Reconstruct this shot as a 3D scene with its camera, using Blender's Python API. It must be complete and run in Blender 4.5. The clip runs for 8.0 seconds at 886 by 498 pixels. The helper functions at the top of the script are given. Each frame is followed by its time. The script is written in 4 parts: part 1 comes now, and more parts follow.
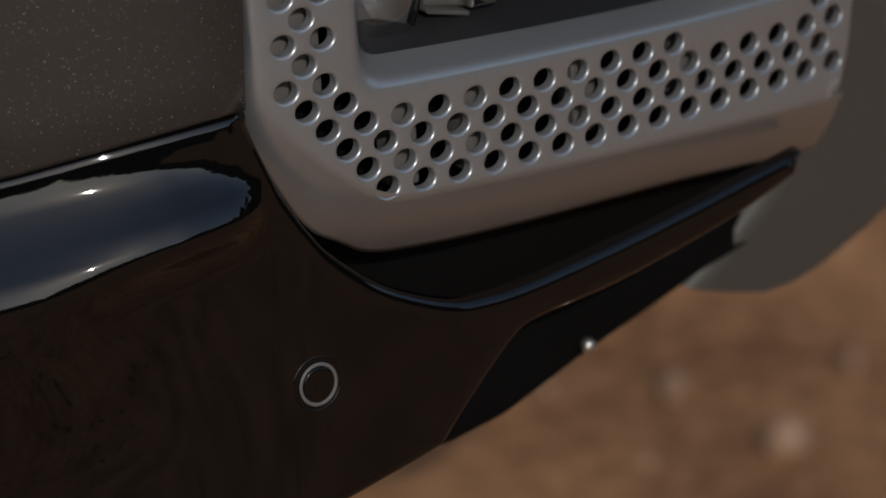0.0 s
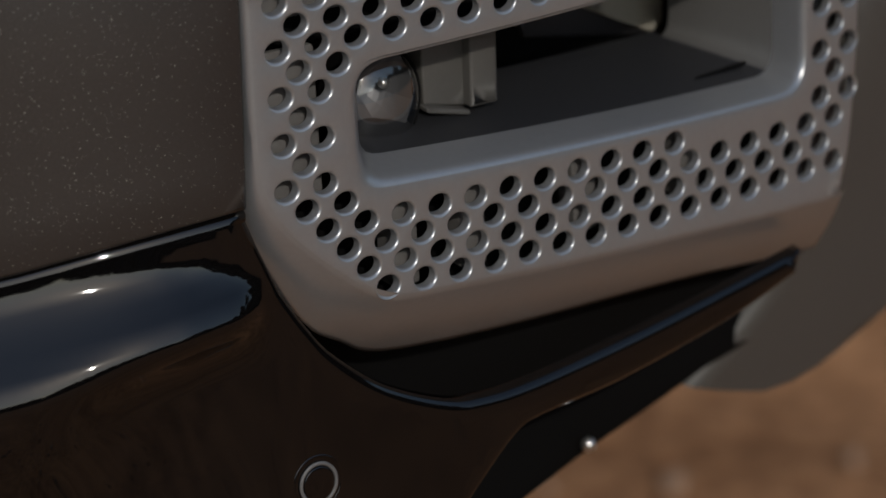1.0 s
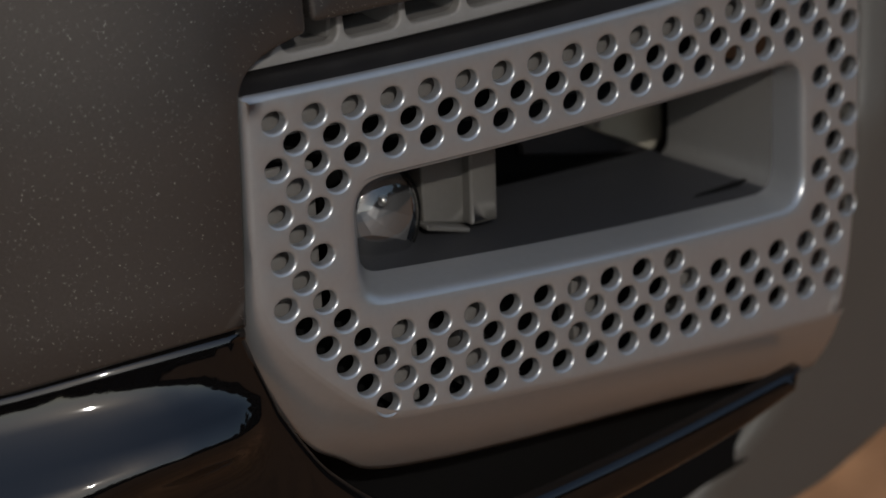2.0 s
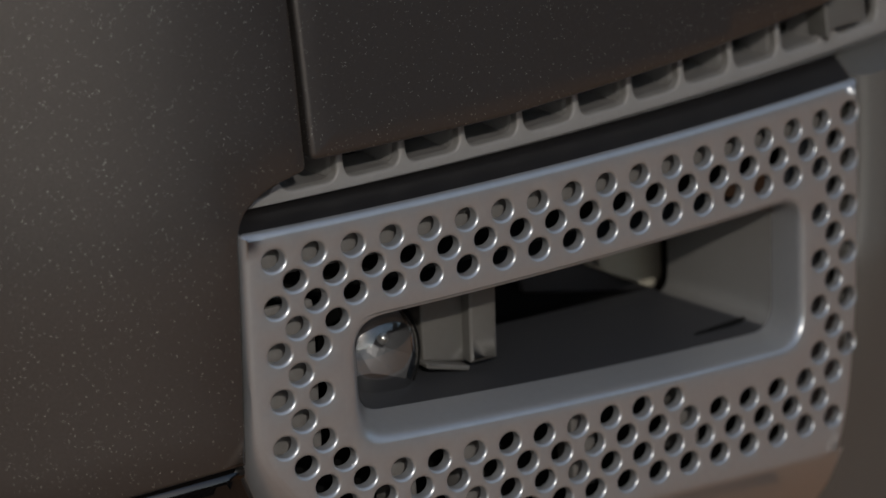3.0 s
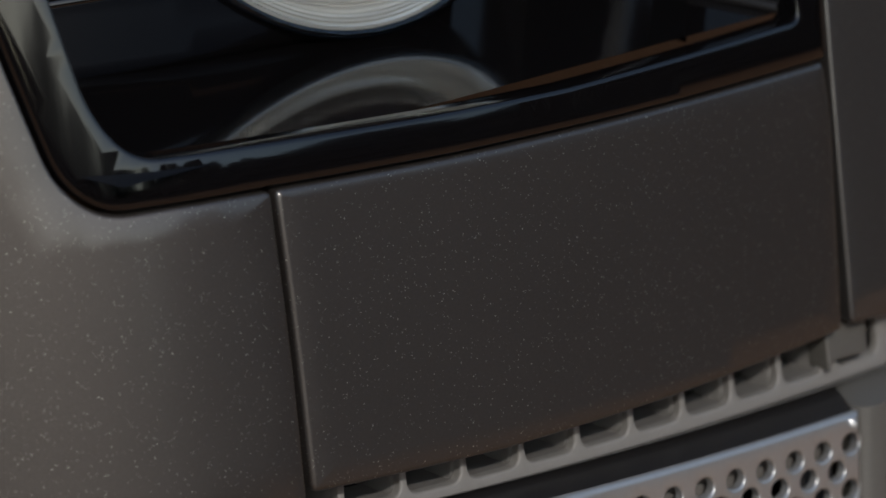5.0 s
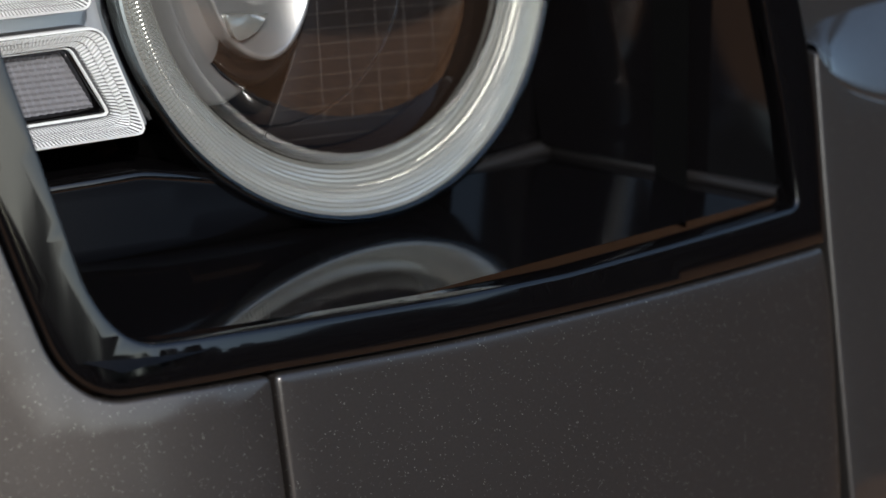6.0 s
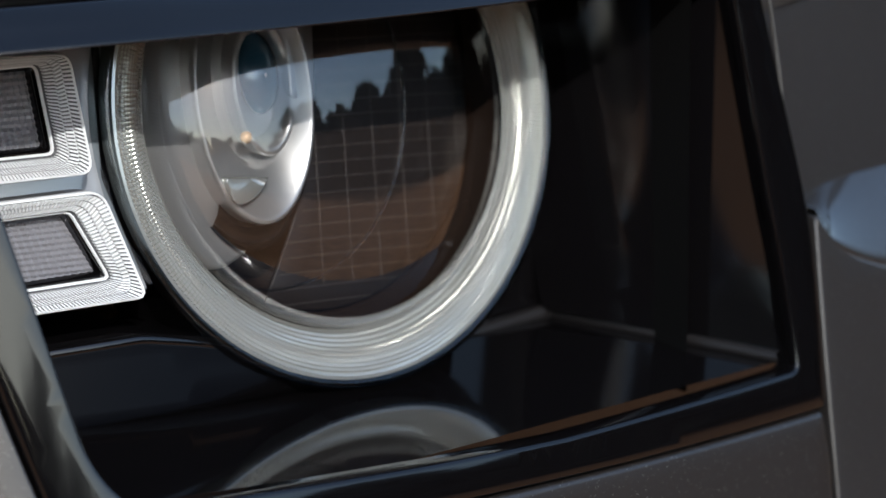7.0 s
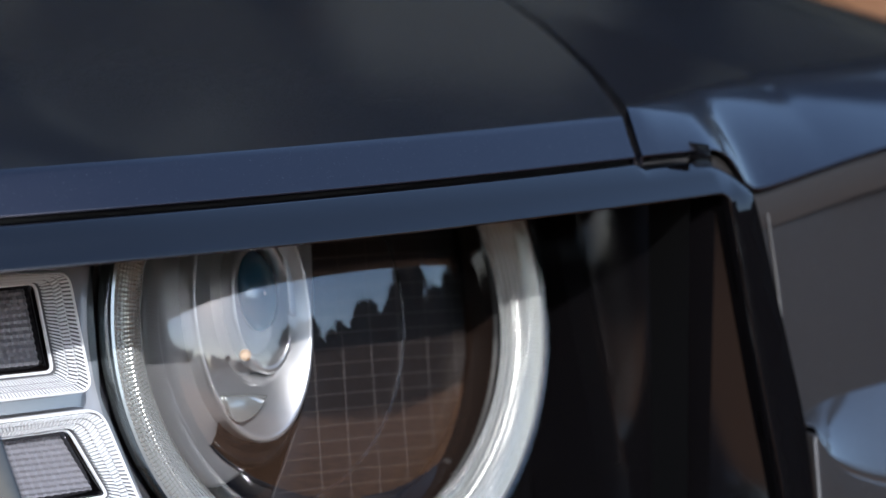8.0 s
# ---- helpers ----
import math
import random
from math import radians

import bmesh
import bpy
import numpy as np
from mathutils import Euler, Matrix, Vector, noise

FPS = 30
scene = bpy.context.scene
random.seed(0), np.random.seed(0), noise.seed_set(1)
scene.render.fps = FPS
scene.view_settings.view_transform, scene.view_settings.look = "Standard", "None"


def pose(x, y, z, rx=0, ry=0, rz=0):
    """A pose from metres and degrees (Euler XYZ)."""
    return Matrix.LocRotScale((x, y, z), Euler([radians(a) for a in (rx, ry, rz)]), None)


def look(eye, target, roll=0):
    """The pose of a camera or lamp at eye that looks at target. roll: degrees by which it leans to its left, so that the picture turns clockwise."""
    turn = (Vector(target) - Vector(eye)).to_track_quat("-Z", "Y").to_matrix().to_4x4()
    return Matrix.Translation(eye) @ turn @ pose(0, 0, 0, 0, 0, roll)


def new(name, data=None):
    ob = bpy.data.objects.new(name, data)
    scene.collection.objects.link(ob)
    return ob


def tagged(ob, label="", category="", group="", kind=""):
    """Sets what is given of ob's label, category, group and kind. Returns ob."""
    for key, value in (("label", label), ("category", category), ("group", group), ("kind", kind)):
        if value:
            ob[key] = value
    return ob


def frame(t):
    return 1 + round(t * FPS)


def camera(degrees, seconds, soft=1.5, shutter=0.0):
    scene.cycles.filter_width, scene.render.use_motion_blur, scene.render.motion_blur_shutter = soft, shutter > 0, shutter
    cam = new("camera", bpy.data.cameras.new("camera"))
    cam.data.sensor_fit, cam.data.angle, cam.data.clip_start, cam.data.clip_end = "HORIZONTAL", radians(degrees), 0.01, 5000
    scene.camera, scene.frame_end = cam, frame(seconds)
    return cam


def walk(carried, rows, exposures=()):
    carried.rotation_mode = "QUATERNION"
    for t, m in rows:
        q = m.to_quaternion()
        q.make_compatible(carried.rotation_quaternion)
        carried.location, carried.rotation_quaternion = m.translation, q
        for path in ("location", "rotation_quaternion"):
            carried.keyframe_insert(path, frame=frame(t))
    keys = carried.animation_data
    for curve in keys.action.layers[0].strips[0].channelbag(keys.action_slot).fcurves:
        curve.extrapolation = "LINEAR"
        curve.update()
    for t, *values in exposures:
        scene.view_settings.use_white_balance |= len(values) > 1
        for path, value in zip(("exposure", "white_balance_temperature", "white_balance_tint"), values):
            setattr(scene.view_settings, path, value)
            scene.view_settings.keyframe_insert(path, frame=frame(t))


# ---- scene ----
from mathutils.geometry import delaunay_2d_cdt

# ---- camera: stands still on a tripod and tilts up with a long lens ----
cam = camera(11.0, 8.0, soft=1.6)
cam.data.dof.use_dof = True
cam.data.dof.focus_distance = 1.70
cam.data.dof.aperture_fstop = 8.0
EYE = (-0.813, -1.333, 1.324)
TILTS = [
    (0.0, -23.500, -34.000), (0.5, -22.796, -33.993), (1.0, -22.268, -33.993), (1.2, -22.036, -33.985),
    (2.3, -20.277, -34.000), (2.5, -19.925, -34.000), (3.0, -19.084, -34.000), (3.5, -18.342, -34.000),
    (4.0, -17.314, -33.986), (4.5, -16.174, -33.979), (4.7, -15.667, -33.979), (5.8, -13.141, -33.979),
    (6.0, -12.648, -33.979), (6.5, -11.550, -33.979), (7.0, -10.604, -33.979), (7.5, -9.474, -33.990),
    (8.0, -7.891, -33.990),
]
walk(cam, [(t, pose(*EYE, 90 + tilt, 0, turn)) for t, tilt, turn in TILTS], [(0.0, -0.40, 6550, 10), (1.2, -0.36, 6550, 10), (3.0, -0.18, 6600, 10), (4.5, 0.02, 6600, 10), (5.8, 0.38, 6450, 10), (6.5, 0.58, 6250, 10), (7.2, 0.78, 6150, 11), (8.0, 1.05, 5850, 14)])

# ---- daylight ----
SUN_EL, SUN_AZ = 30.5, 203.0      # degrees; azimuth clockwise from +y
world = bpy.data.worlds.new("sky")
scene.world = world
world.use_nodes = True
wn = world.node_tree
sky = wn.nodes.new("ShaderNodeTexSky")
sky.sky_type = "NISHITA"
sky.sun_disc = False
sky.air_density = 1.25
sky.dust_density = 0.8
sky.sun_elevation = radians(SUN_EL)
sky.sun_rotation = radians(SUN_AZ)
wn.nodes["Background"].inputs["Strength"].default_value = 0.15
wn.links.new(sky.outputs["Color"], wn.nodes["Background"].inputs["Color"])
sun = new("sun", bpy.data.lights.new("sun", "SUN"))
sun.data.energy, sun.data.angle, sun.data.color = 2.0, radians(0.55), (1.0, 0.955, 0.89)
s_dir = Vector((math.sin(radians(SUN_AZ)) * math.cos(radians(SUN_EL)), math.cos(radians(SUN_AZ)) * math.cos(radians(SUN_EL)), math.sin(radians(SUN_EL))))
sun.matrix_world = look(s_dir * 20, (0, 0, 0))


# ---- materials ----
def material(name, base, rough=0.5, metal=0.0, coat=0.0, spec=0.5, grain=0.0, grain_scale=400.0, bump=0.0, bump_scale=300.0, rough_var=0.0, stains=0.0):
    """A painted, plastic or metal surface with fine grain, soft stains and relief."""
    m = bpy.data.materials.new(name)
    m.use_nodes = True
    nt = m.node_tree
    b = nt.nodes["Principled BSDF"]
    b.inputs["Base Color"].default_value = (*base, 1)
    b.inputs["Roughness"].default_value = rough
    b.inputs["Metallic"].default_value = metal
    b.inputs["Coat Weight"].default_value = coat
    b.inputs["Coat Roughness"].default_value = 0.03
    b.inputs["Specular IOR Level"].default_value = spec
    co = nt.nodes.new("ShaderNodeTexCoord")

    def noise_tex(scale, detail=3.0):
        n = nt.nodes.new("ShaderNodeTexNoise")
        n.inputs["Scale"].default_value = scale
        n.inputs["Detail"].default_value = detail
        nt.links.new(co.outputs["Object"], n.inputs["Vector"])
        return n
    if grain or stains:
        fine, broad = noise_tex(grain_scale), noise_tex(14.0, 5.0)
        mul = nt.nodes.new("ShaderNodeMath")
        mul.operation = "MULTIPLY_ADD"
        mul.inputs[1].default_value = grain * 2
        mul.inputs[2].default_value = 1 - grain
        nt.links.new(fine.outputs["Fac"], mul.inputs[0])
        mul2 = nt.nodes.new("ShaderNodeMath")
        mul2.operation = "MULTIPLY_ADD"
        mul2.inputs[1].default_value = stains * 2
        mul2.inputs[2].default_value = 1 - stains
        nt.links.new(broad.outputs["Fac"], mul2.inputs[0])
        both = nt.nodes.new("ShaderNodeMath")
        both.operation = "MULTIPLY"
        nt.links.new(mul.outputs[0], both.inputs[0])
        nt.links.new(mul2.outputs[0], both.inputs[1])
        vm = nt.nodes.new("ShaderNodeVectorMath")
        vm.operation = "SCALE"
        vm.inputs[0].default_value = base
        nt.links.new(both.outputs[0], vm.inputs["Scale"])
        nt.links.new(vm.outputs[0], b.inputs["Base Color"])
    if rough_var:
        rv = noise_tex(60.0, 6.0)
        ma = nt.nodes.new("ShaderNodeMath")
        ma.operation = "MULTIPLY_ADD"
        ma.inputs[1].default_value = rough_var
        ma.inputs[2].default_value = max(0.0, rough - rough_var / 2)
        nt.links.new(rv.outputs["Fac"], ma.inputs[0])
        nt.links.new(ma.outputs[0], b.inputs["Roughness"])
    if bump:
        bn = nt.nodes.new("ShaderNodeBump")
        bn.inputs["Strength"].default_value = bump
        bn.inputs["Distance"].default_value = 0.0005
        nt.links.new(noise_tex(bump_scale).outputs["Fac"], bn.inputs["Height"])
        nt.links.new(bn.outputs["Normal"], b.inputs["Normal"])
    return m


def flake_paint(name, base, rough, tilt, coat, coat_rough, flake):
    """Dark satin metallic paint: facets of slightly different tilt and sparse flakes, their sparkle put in as pale
    colour.
    """
    m = material(name, base, rough, 0.7, coat, stains=0.08, grain=0.12, grain_scale=900.0)
    nt = m.node_tree
    b = nt.nodes["Principled BSDF"]
    b.inputs["Coat Roughness"].default_value = coat_rough
    co = nt.nodes.new("ShaderNodeTexCoord")
    vo = nt.nodes.new("ShaderNodeTexVoronoi")
    vo.inputs["Scale"].default_value = 3000.0
    nt.links.new(co.outputs["Object"], vo.inputs["Vector"])
    sub = nt.nodes.new("ShaderNodeVectorMath")
    sub.operation = "SUBTRACT"
    sub.inputs[1].default_value = (0.5, 0.5, 0.5)
    nt.links.new(vo.outputs["Color"], sub.inputs[0])
    sc = nt.nodes.new("ShaderNodeVectorMath")
    sc.operation = "SCALE"
    sc.inputs["Scale"].default_value = tilt
    nt.links.new(sub.outputs[0], sc.inputs[0])
    ge = nt.nodes.new("ShaderNodeNewGeometry")
    add = nt.nodes.new("ShaderNodeVectorMath")
    add.operation = "ADD"
    nt.links.new(ge.outputs["Normal"], add.inputs[0])
    nt.links.new(sc.outputs[0], add.inputs[1])
    no = nt.nodes.new("ShaderNodeVectorMath")
    no.operation = "NORMALIZE"
    nt.links.new(add.outputs[0], no.inputs[0])
    nt.links.new(no.outputs[0], b.inputs["Normal"])
    rgb = nt.nodes.new("ShaderNodeSeparateColor")
    nt.links.new(vo.outputs["Color"], rgb.inputs[0])
    # Flake glints as colour: rare cells take the pale flake tone.
    ramp = nt.nodes.new("ShaderNodeMapRange")
    ramp.inputs["From Min"].default_value = 0.988
    ramp.inputs["From Max"].default_value = 1.0
    nt.links.new(rgb.outputs[0], ramp.inputs["Value"])
    old = b.inputs["Base Color"].links[0].from_socket
    mix = nt.nodes.new("ShaderNodeMix")
    mix.data_type = "RGBA"
    nt.links.new(ramp.outputs["Result"], mix.inputs["Factor"])
    nt.links.new(old, mix.inputs["A"])
    mix.inputs["B"].default_value = (*flake, 1)
    nt.links.new(mix.outputs["Result"], b.inputs["Base Color"])
    return m


def clear_glass(name, tint=(1, 1, 1), gloss=1.0, rough=0.01):
    """Thin clear cover: lets light through and mirrors by Fresnel."""
    m = bpy.data.materials.new(name)
    m.use_nodes = True
    nt = m.node_tree
    nt.nodes.remove(nt.nodes["Principled BSDF"])
    tr, gl = nt.nodes.new("ShaderNodeBsdfTransparent"), nt.nodes.new("ShaderNodeBsdfGlossy")
    tr.inputs["Color"].default_value = (*tint, 1)
    gl.inputs["Roughness"].default_value = rough
    fr = nt.nodes.new("ShaderNodeFresnel")
    fr.inputs["IOR"].default_value = 1.5
    mu = nt.nodes.new("ShaderNodeMath")
    mu.operation = "MULTIPLY"
    mu.inputs[1].default_value = gloss
    mix = nt.nodes.new("ShaderNodeMixShader")
    nt.links.new(fr.outputs[0], mu.inputs[0])
    nt.links.new(mu.outputs[0], mix.inputs[0])
    nt.links.new(tr.outputs[0], mix.inputs[1])
    nt.links.new(gl.outputs[0], mix.inputs[2])
    nt.links.new(mix.outputs[0], nt.nodes["Material Output"].inputs["Surface"])
    return m


PAINT = flake_paint("dark_flake_paint", (0.046, 0.0405, 0.037), 0.50, 0.12, 1.0, 0.15, (0.30, 0.29, 0.27))
FENDER_PAINT = flake_paint("dark_fender_paint", (0.054, 0.050, 0.047), 0.50, 0.08, 1.0, 0.05, (0.16, 0.16, 0.15))
# Same body paint, darker and bluer: the hood's shade and mirrored tones as colour.
PAINT_SHADED = flake_paint("body_paint_shaded", (0.0095, 0.0100, 0.0185), 0.42, 0.03, 1.0, 0.09, (0.07, 0.07, 0.075))
GLOSS = material("gloss_black", (0.003, 0.0026, 0.0026), 0.04, 0.0, 0.0, 0.6, rough_var=0.03)
PIANO = material("piano_black", (0.003, 0.0027, 0.003), 0.075, 0.0, 0.25, 0.55, rough_var=0.02)
SILVER = material("satin_grey", (0.375, 0.378, 0.380), 0.30, 0.68, 0.0, grain=0.05, bump=0.05, bump_scale=2500.0, stains=0.05)
FLARE = material("grey_cladding", (0.084, 0.080, 0.073), 0.55, 0.1, grain=0.07, bump=0.15, bump_scale=2000.0, stains=0.06)
BEIGE = material("beige_plastic", (0.30, 0.28, 0.23), 0.5, grain=0.07, bump=0.15, bump_scale=2000.0)
# Dark grey parts, and the shaded tone of the recess plastic.
DARKGREY = material("dark_grey_plastic_and_shade", (0.021, 0.021, 0.023), 0.5, grain=0.1, bump=0.2, bump_scale=2500.0)
MIDGREY = material("mid_grey_plastic", (0.115, 0.11, 0.105), 0.5, grain=0.08, bump=0.2, bump_scale=2000.0)
# Lit tone of the recess plastic; its shaded floor and roof use DARKGREY.
RECESS_LIT = material("recess_plastic_lit", (0.072, 0.069, 0.065), 0.5, grain=0.08, bump=0.2, bump_scale=2000.0)
# Lit tone for the grille's front; its pockets get a darker grey as shade.
GRILLE_LIT = material("grille_plastic_lit", (0.165, 0.158, 0.150), 0.5, grain=0.08, bump=0.2, bump_scale=2000.0)
# Black plastic parts, and near-black sheets that stand for shade in deep openings.
BLACK = material("black_plastic_and_shade", (0.004, 0.004, 0.004), 0.7, spec=0.06, grain=0.1, bump=0.2, bump_scale=1500.0)
STRIP = material("satin_black", (0.012, 0.011, 0.011), 0.35, bump=0.1, bump_scale=2500.0)
RUBBER = material("rubber", (0.02, 0.018, 0.016), 0.6, bump=0.2, bump_scale=800.0)
CHROME = material("satin_aluminium", (0.62, 0.61, 0.58), 0.28, 0.9, bump=0.03, bump_scale=1500.0)
WHITE = material("frosted_light_guide", (0.46, 0.47, 0.445), 0.16, 0.65, 1.0)
BRIGHT = material("clear_ribbed_guide", (0.92, 0.93, 0.93), 0.10, 0.6, 1.0)
REFLECTOR = material("satin_reflector", (0.48, 0.48, 0.475), 0.32, 0.75)
SMOKE = material("smoked_lens", (0.30, 0.30, 0.32), 0.12, 0.3, 0.6)
CARRIER = material("clear_carrier", (0.36, 0.38, 0.41), 0.15, 0.2, 0.8)
GUIDE = material("white_border", (0.85, 0.87, 0.87), 0.2, 0.0, 0.5)
CLEAR = clear_glass("clear_glass", (0.97, 0.97, 0.97), 3.0, 0.035)
RIM = clear_glass("edge_glass", (0.55, 0.60, 0.62), 1.6)
BLUE = material("coated_lens", (0.03, 0.10, 0.16), 0.05, 0.2, 1.0)
AMBER = material("amber_bulb", (0.62, 0.36, 0.16), 0.15, 0.3)
FOG = material("fog_reflector", (0.13, 0.13, 0.135), 0.30, 0.4)
# Brown ground and grid mirrored in the lamp glass, put into colour and lines.
MIRRORED_BROWN = material("mirrored_brown", (0.017, 0.0115, 0.009), 0.35, 0.2, grain=0.1, stains=0.15)
MIRRORED_LINE = material("mirrored_lines", (0.062, 0.052, 0.047), 0.4, 0.3)
BROWN = material("brown_reflector", (0.030, 0.019, 0.014), 0.25, 0.3)
TYRE = material("tyre_rubber", (0.02, 0.02, 0.02), 0.8, bump=0.4, bump_scale=200.0)


def dirt_material():
    m = material("dry_dirt", (0.30, 0.185, 0.11), 0.95, spec=0.15)
    nt = m.node_tree
    b = nt.nodes["Principled BSDF"]
    co = nt.nodes.new("ShaderNodeTexCoord")
    n1, n2 = nt.nodes.new("ShaderNodeTexNoise"), nt.nodes.new("ShaderNodeTexNoise")
    n1.inputs["Scale"].default_value, n1.inputs["Detail"].default_value = 5.0, 8.0
    n2.inputs["Scale"].default_value, n2.inputs["Detail"].default_value = 45.0, 6.0
    for n in (n1, n2):
        nt.links.new(co.outputs["Object"], n.inputs["Vector"])
    mx = nt.nodes.new("ShaderNodeMath")
    mx.operation = "ADD"
    nt.links.new(n1.outputs["Fac"], mx.inputs[0])
    nt.links.new(n2.outputs["Fac"], mx.inputs[1])
    ramp = nt.nodes.new("ShaderNodeValToRGB")
    ramp.color_ramp.elements[0].position, ramp.color_ramp.elements[0].color = 0.36, (0.150, 0.066, 0.029, 1)
    ramp.color_ramp.elements[1].position, ramp.color_ramp.elements[1].color = 0.66, (0.52, 0.262, 0.125, 1)
    half = nt.nodes.new("ShaderNodeMath")
    half.operation = "MULTIPLY"
    half.inputs[1].default_value = 0.5
    nt.links.new(mx.outputs[0], half.inputs[0])
    nt.links.new(half.outputs[0], ramp.inputs["Fac"])
    nt.links.new(ramp.outputs["Color"], b.inputs["Base Color"])
    bn = nt.nodes.new("ShaderNodeBump")
    bn.inputs["Strength"].default_value, bn.inputs["Distance"].default_value = 0.8, 0.01
    nt.links.new(n2.outputs["Fac"], bn.inputs["Height"])
    nt.links.new(bn.outputs["Normal"], b.inputs["Normal"])
    return m


DIRT = dirt_material()
LEAF = material("far_leaves", (0.016, 0.019, 0.014), 0.8, grain=0.3, grain_scale=3.0, stains=0.3)
BARK = material("bark", (0.10, 0.075, 0.055), 0.9, grain=0.3, grain_scale=20.0)
STONE = material("pale_stone", (0.36, 0.23, 0.15), 0.85, grain=0.25, grain_scale=60.0, stains=0.2)


# ---- the front's shape ----
def front(x, z):
    """Depth of the car's face: a gentle crown across, a rake upwards, a turn at the corner."""
    y = 0.40 * max(0.0, x - 0.01) ** 2 + 8.0 * max(0.0, x - 0.47) ** 2 + 0.10 * max(0.0, -x - 0.85) ** 2
    return y + (0.10 * (z - 0.78) if z < 0.79 else 0.001 + 0.2 * (z - 0.79))


def wrap(x):
    """How far the face draws back towards the car's middle, bent so its left side catches more sun."""
    t = max(0.0, min(1.0, (0.02 - x) / 0.32))
    return 0.085 * t * t * (3 - 2 * t)


def at(x, z, d=0.0):
    u = wrap(x)
    # Drawn-back points slide along the camera's sight lines to keep their outline in view.
    return Vector((x + 0.60 * u, front(x, z) + u + d, z - (1.324 - z) / 1.36 * u))


CAR_BASE = Vector((-0.55, 1.9, 0.0))
car = new("car")
car.location = CAR_BASE
tagged(car, "dark metallic off-road car with a grey perforated bumper insert", "car")


def part(name, bm, mat, parent, label="", smooth=True):
    me = bpy.data.meshes.new(name)
    bmesh.ops.recalc_face_normals(bm, faces=bm.faces)
    bm.to_mesh(me)
    bm.free()
    me.materials.append(mat)
    me.polygons.foreach_set("use_smooth", [smooth] * len(me.polygons))
    ob = new(name, me)
    ob.parent = parent
    ob.matrix_parent_inverse = Matrix.Translation(-CAR_BASE)
    if parent is not car:
        ob.matrix_parent_inverse = Matrix()
    if label:
        ob["label"] = label
    return ob


def rounded(pts, radius=0.004, step=0.004):
    """A closed outline: each corner (x, z[, radius]) rounded, sides cut in short steps."""
    out, n = [], len(pts)
    for i in range(n):
        p, a, b = Vector(pts[i][:2]), Vector(pts[i - 1][:2]), Vector(pts[(i + 1) % n][:2])
        r = pts[i][2] if len(pts[i]) > 2 else radius
        u, v = (a - p), (b - p)
        cut = min(r, u.length * 0.49, v.length * 0.49)
        if cut < 1e-5:
            out.append(p)
            continue
        s, e = p + u.normalized() * cut, p + v.normalized() * cut
        k = max(2, min(10, int(cut / step * 2) + 2))
        for j in range(k + 1):
            t = j / k
            out.append(s * (1 - t) ** 2 + p * 2 * t * (1 - t) + e * t * t)
    dense = []
    for i, p in enumerate(out):
        q = out[(i + 1) % len(out)]
        k = max(1, int((q - p).length / (step * 2)))
        dense += [p.lerp(q, j / k) for j in range(k)]
    clean = [dense[0]]
    for p in dense[1:]:
        if (p - clean[-1]).length > 2e-4:
            clean.append(p)
    if (clean[0] - clean[-1]).length < 2e-4:
        clean.pop()
    area = sum(clean[i - 1].x * clean[i].y - clean[i].x * clean[i - 1].y for i in range(len(clean)))
    return clean if area > 0 else clean[::-1]


def inside(p, poly):
    c = False
    for i in range(len(poly)):
        a, b = poly[i - 1], poly[i]
        if (a.y > p.y) != (b.y > p.y) and p.x < (b.x - a.x) * (p.y - a.y) / (b.y - a.y) + a.x:
            c = not c
    return c


def gap_to(p, poly):
    best = 9.0
    for i in range(len(poly)):
        a, b = poly[i - 1], poly[i]
        t = max(0.0, min(1.0, (p - a).dot(b - a) / max(1e-12, (b - a).length_squared)))
        best = min(best, (p - a - (b - a) * t).length)
    return best


def trimmed(bm, top):
    """The mesh without what lies above the height top."""
    bmesh.ops.bisect_plane(bm, geom=bm.verts[:] + bm.edges[:] + bm.faces[:], plane_co=(0, 0, top), plane_no=(0, 0, 1), clear_outer=True)
    return bm


def circle(x, z, r, n=20, rz=None):
    return [Vector((x + r * math.cos(2 * math.pi * i / n), z + (rz or r) * math.sin(2 * math.pi * i / n))) for i in range(n)]


def inset(loop, w):
    """The loop moved inwards (to its left, anticlockwise) by w."""
    n, out = len(loop), []
    for i in range(n):
        t = (loop[(i + 1) % n] - loop[i - 1]).normalized()
        out.append(loop[i] + Vector((-t.y, t.x)) * w)
    return out


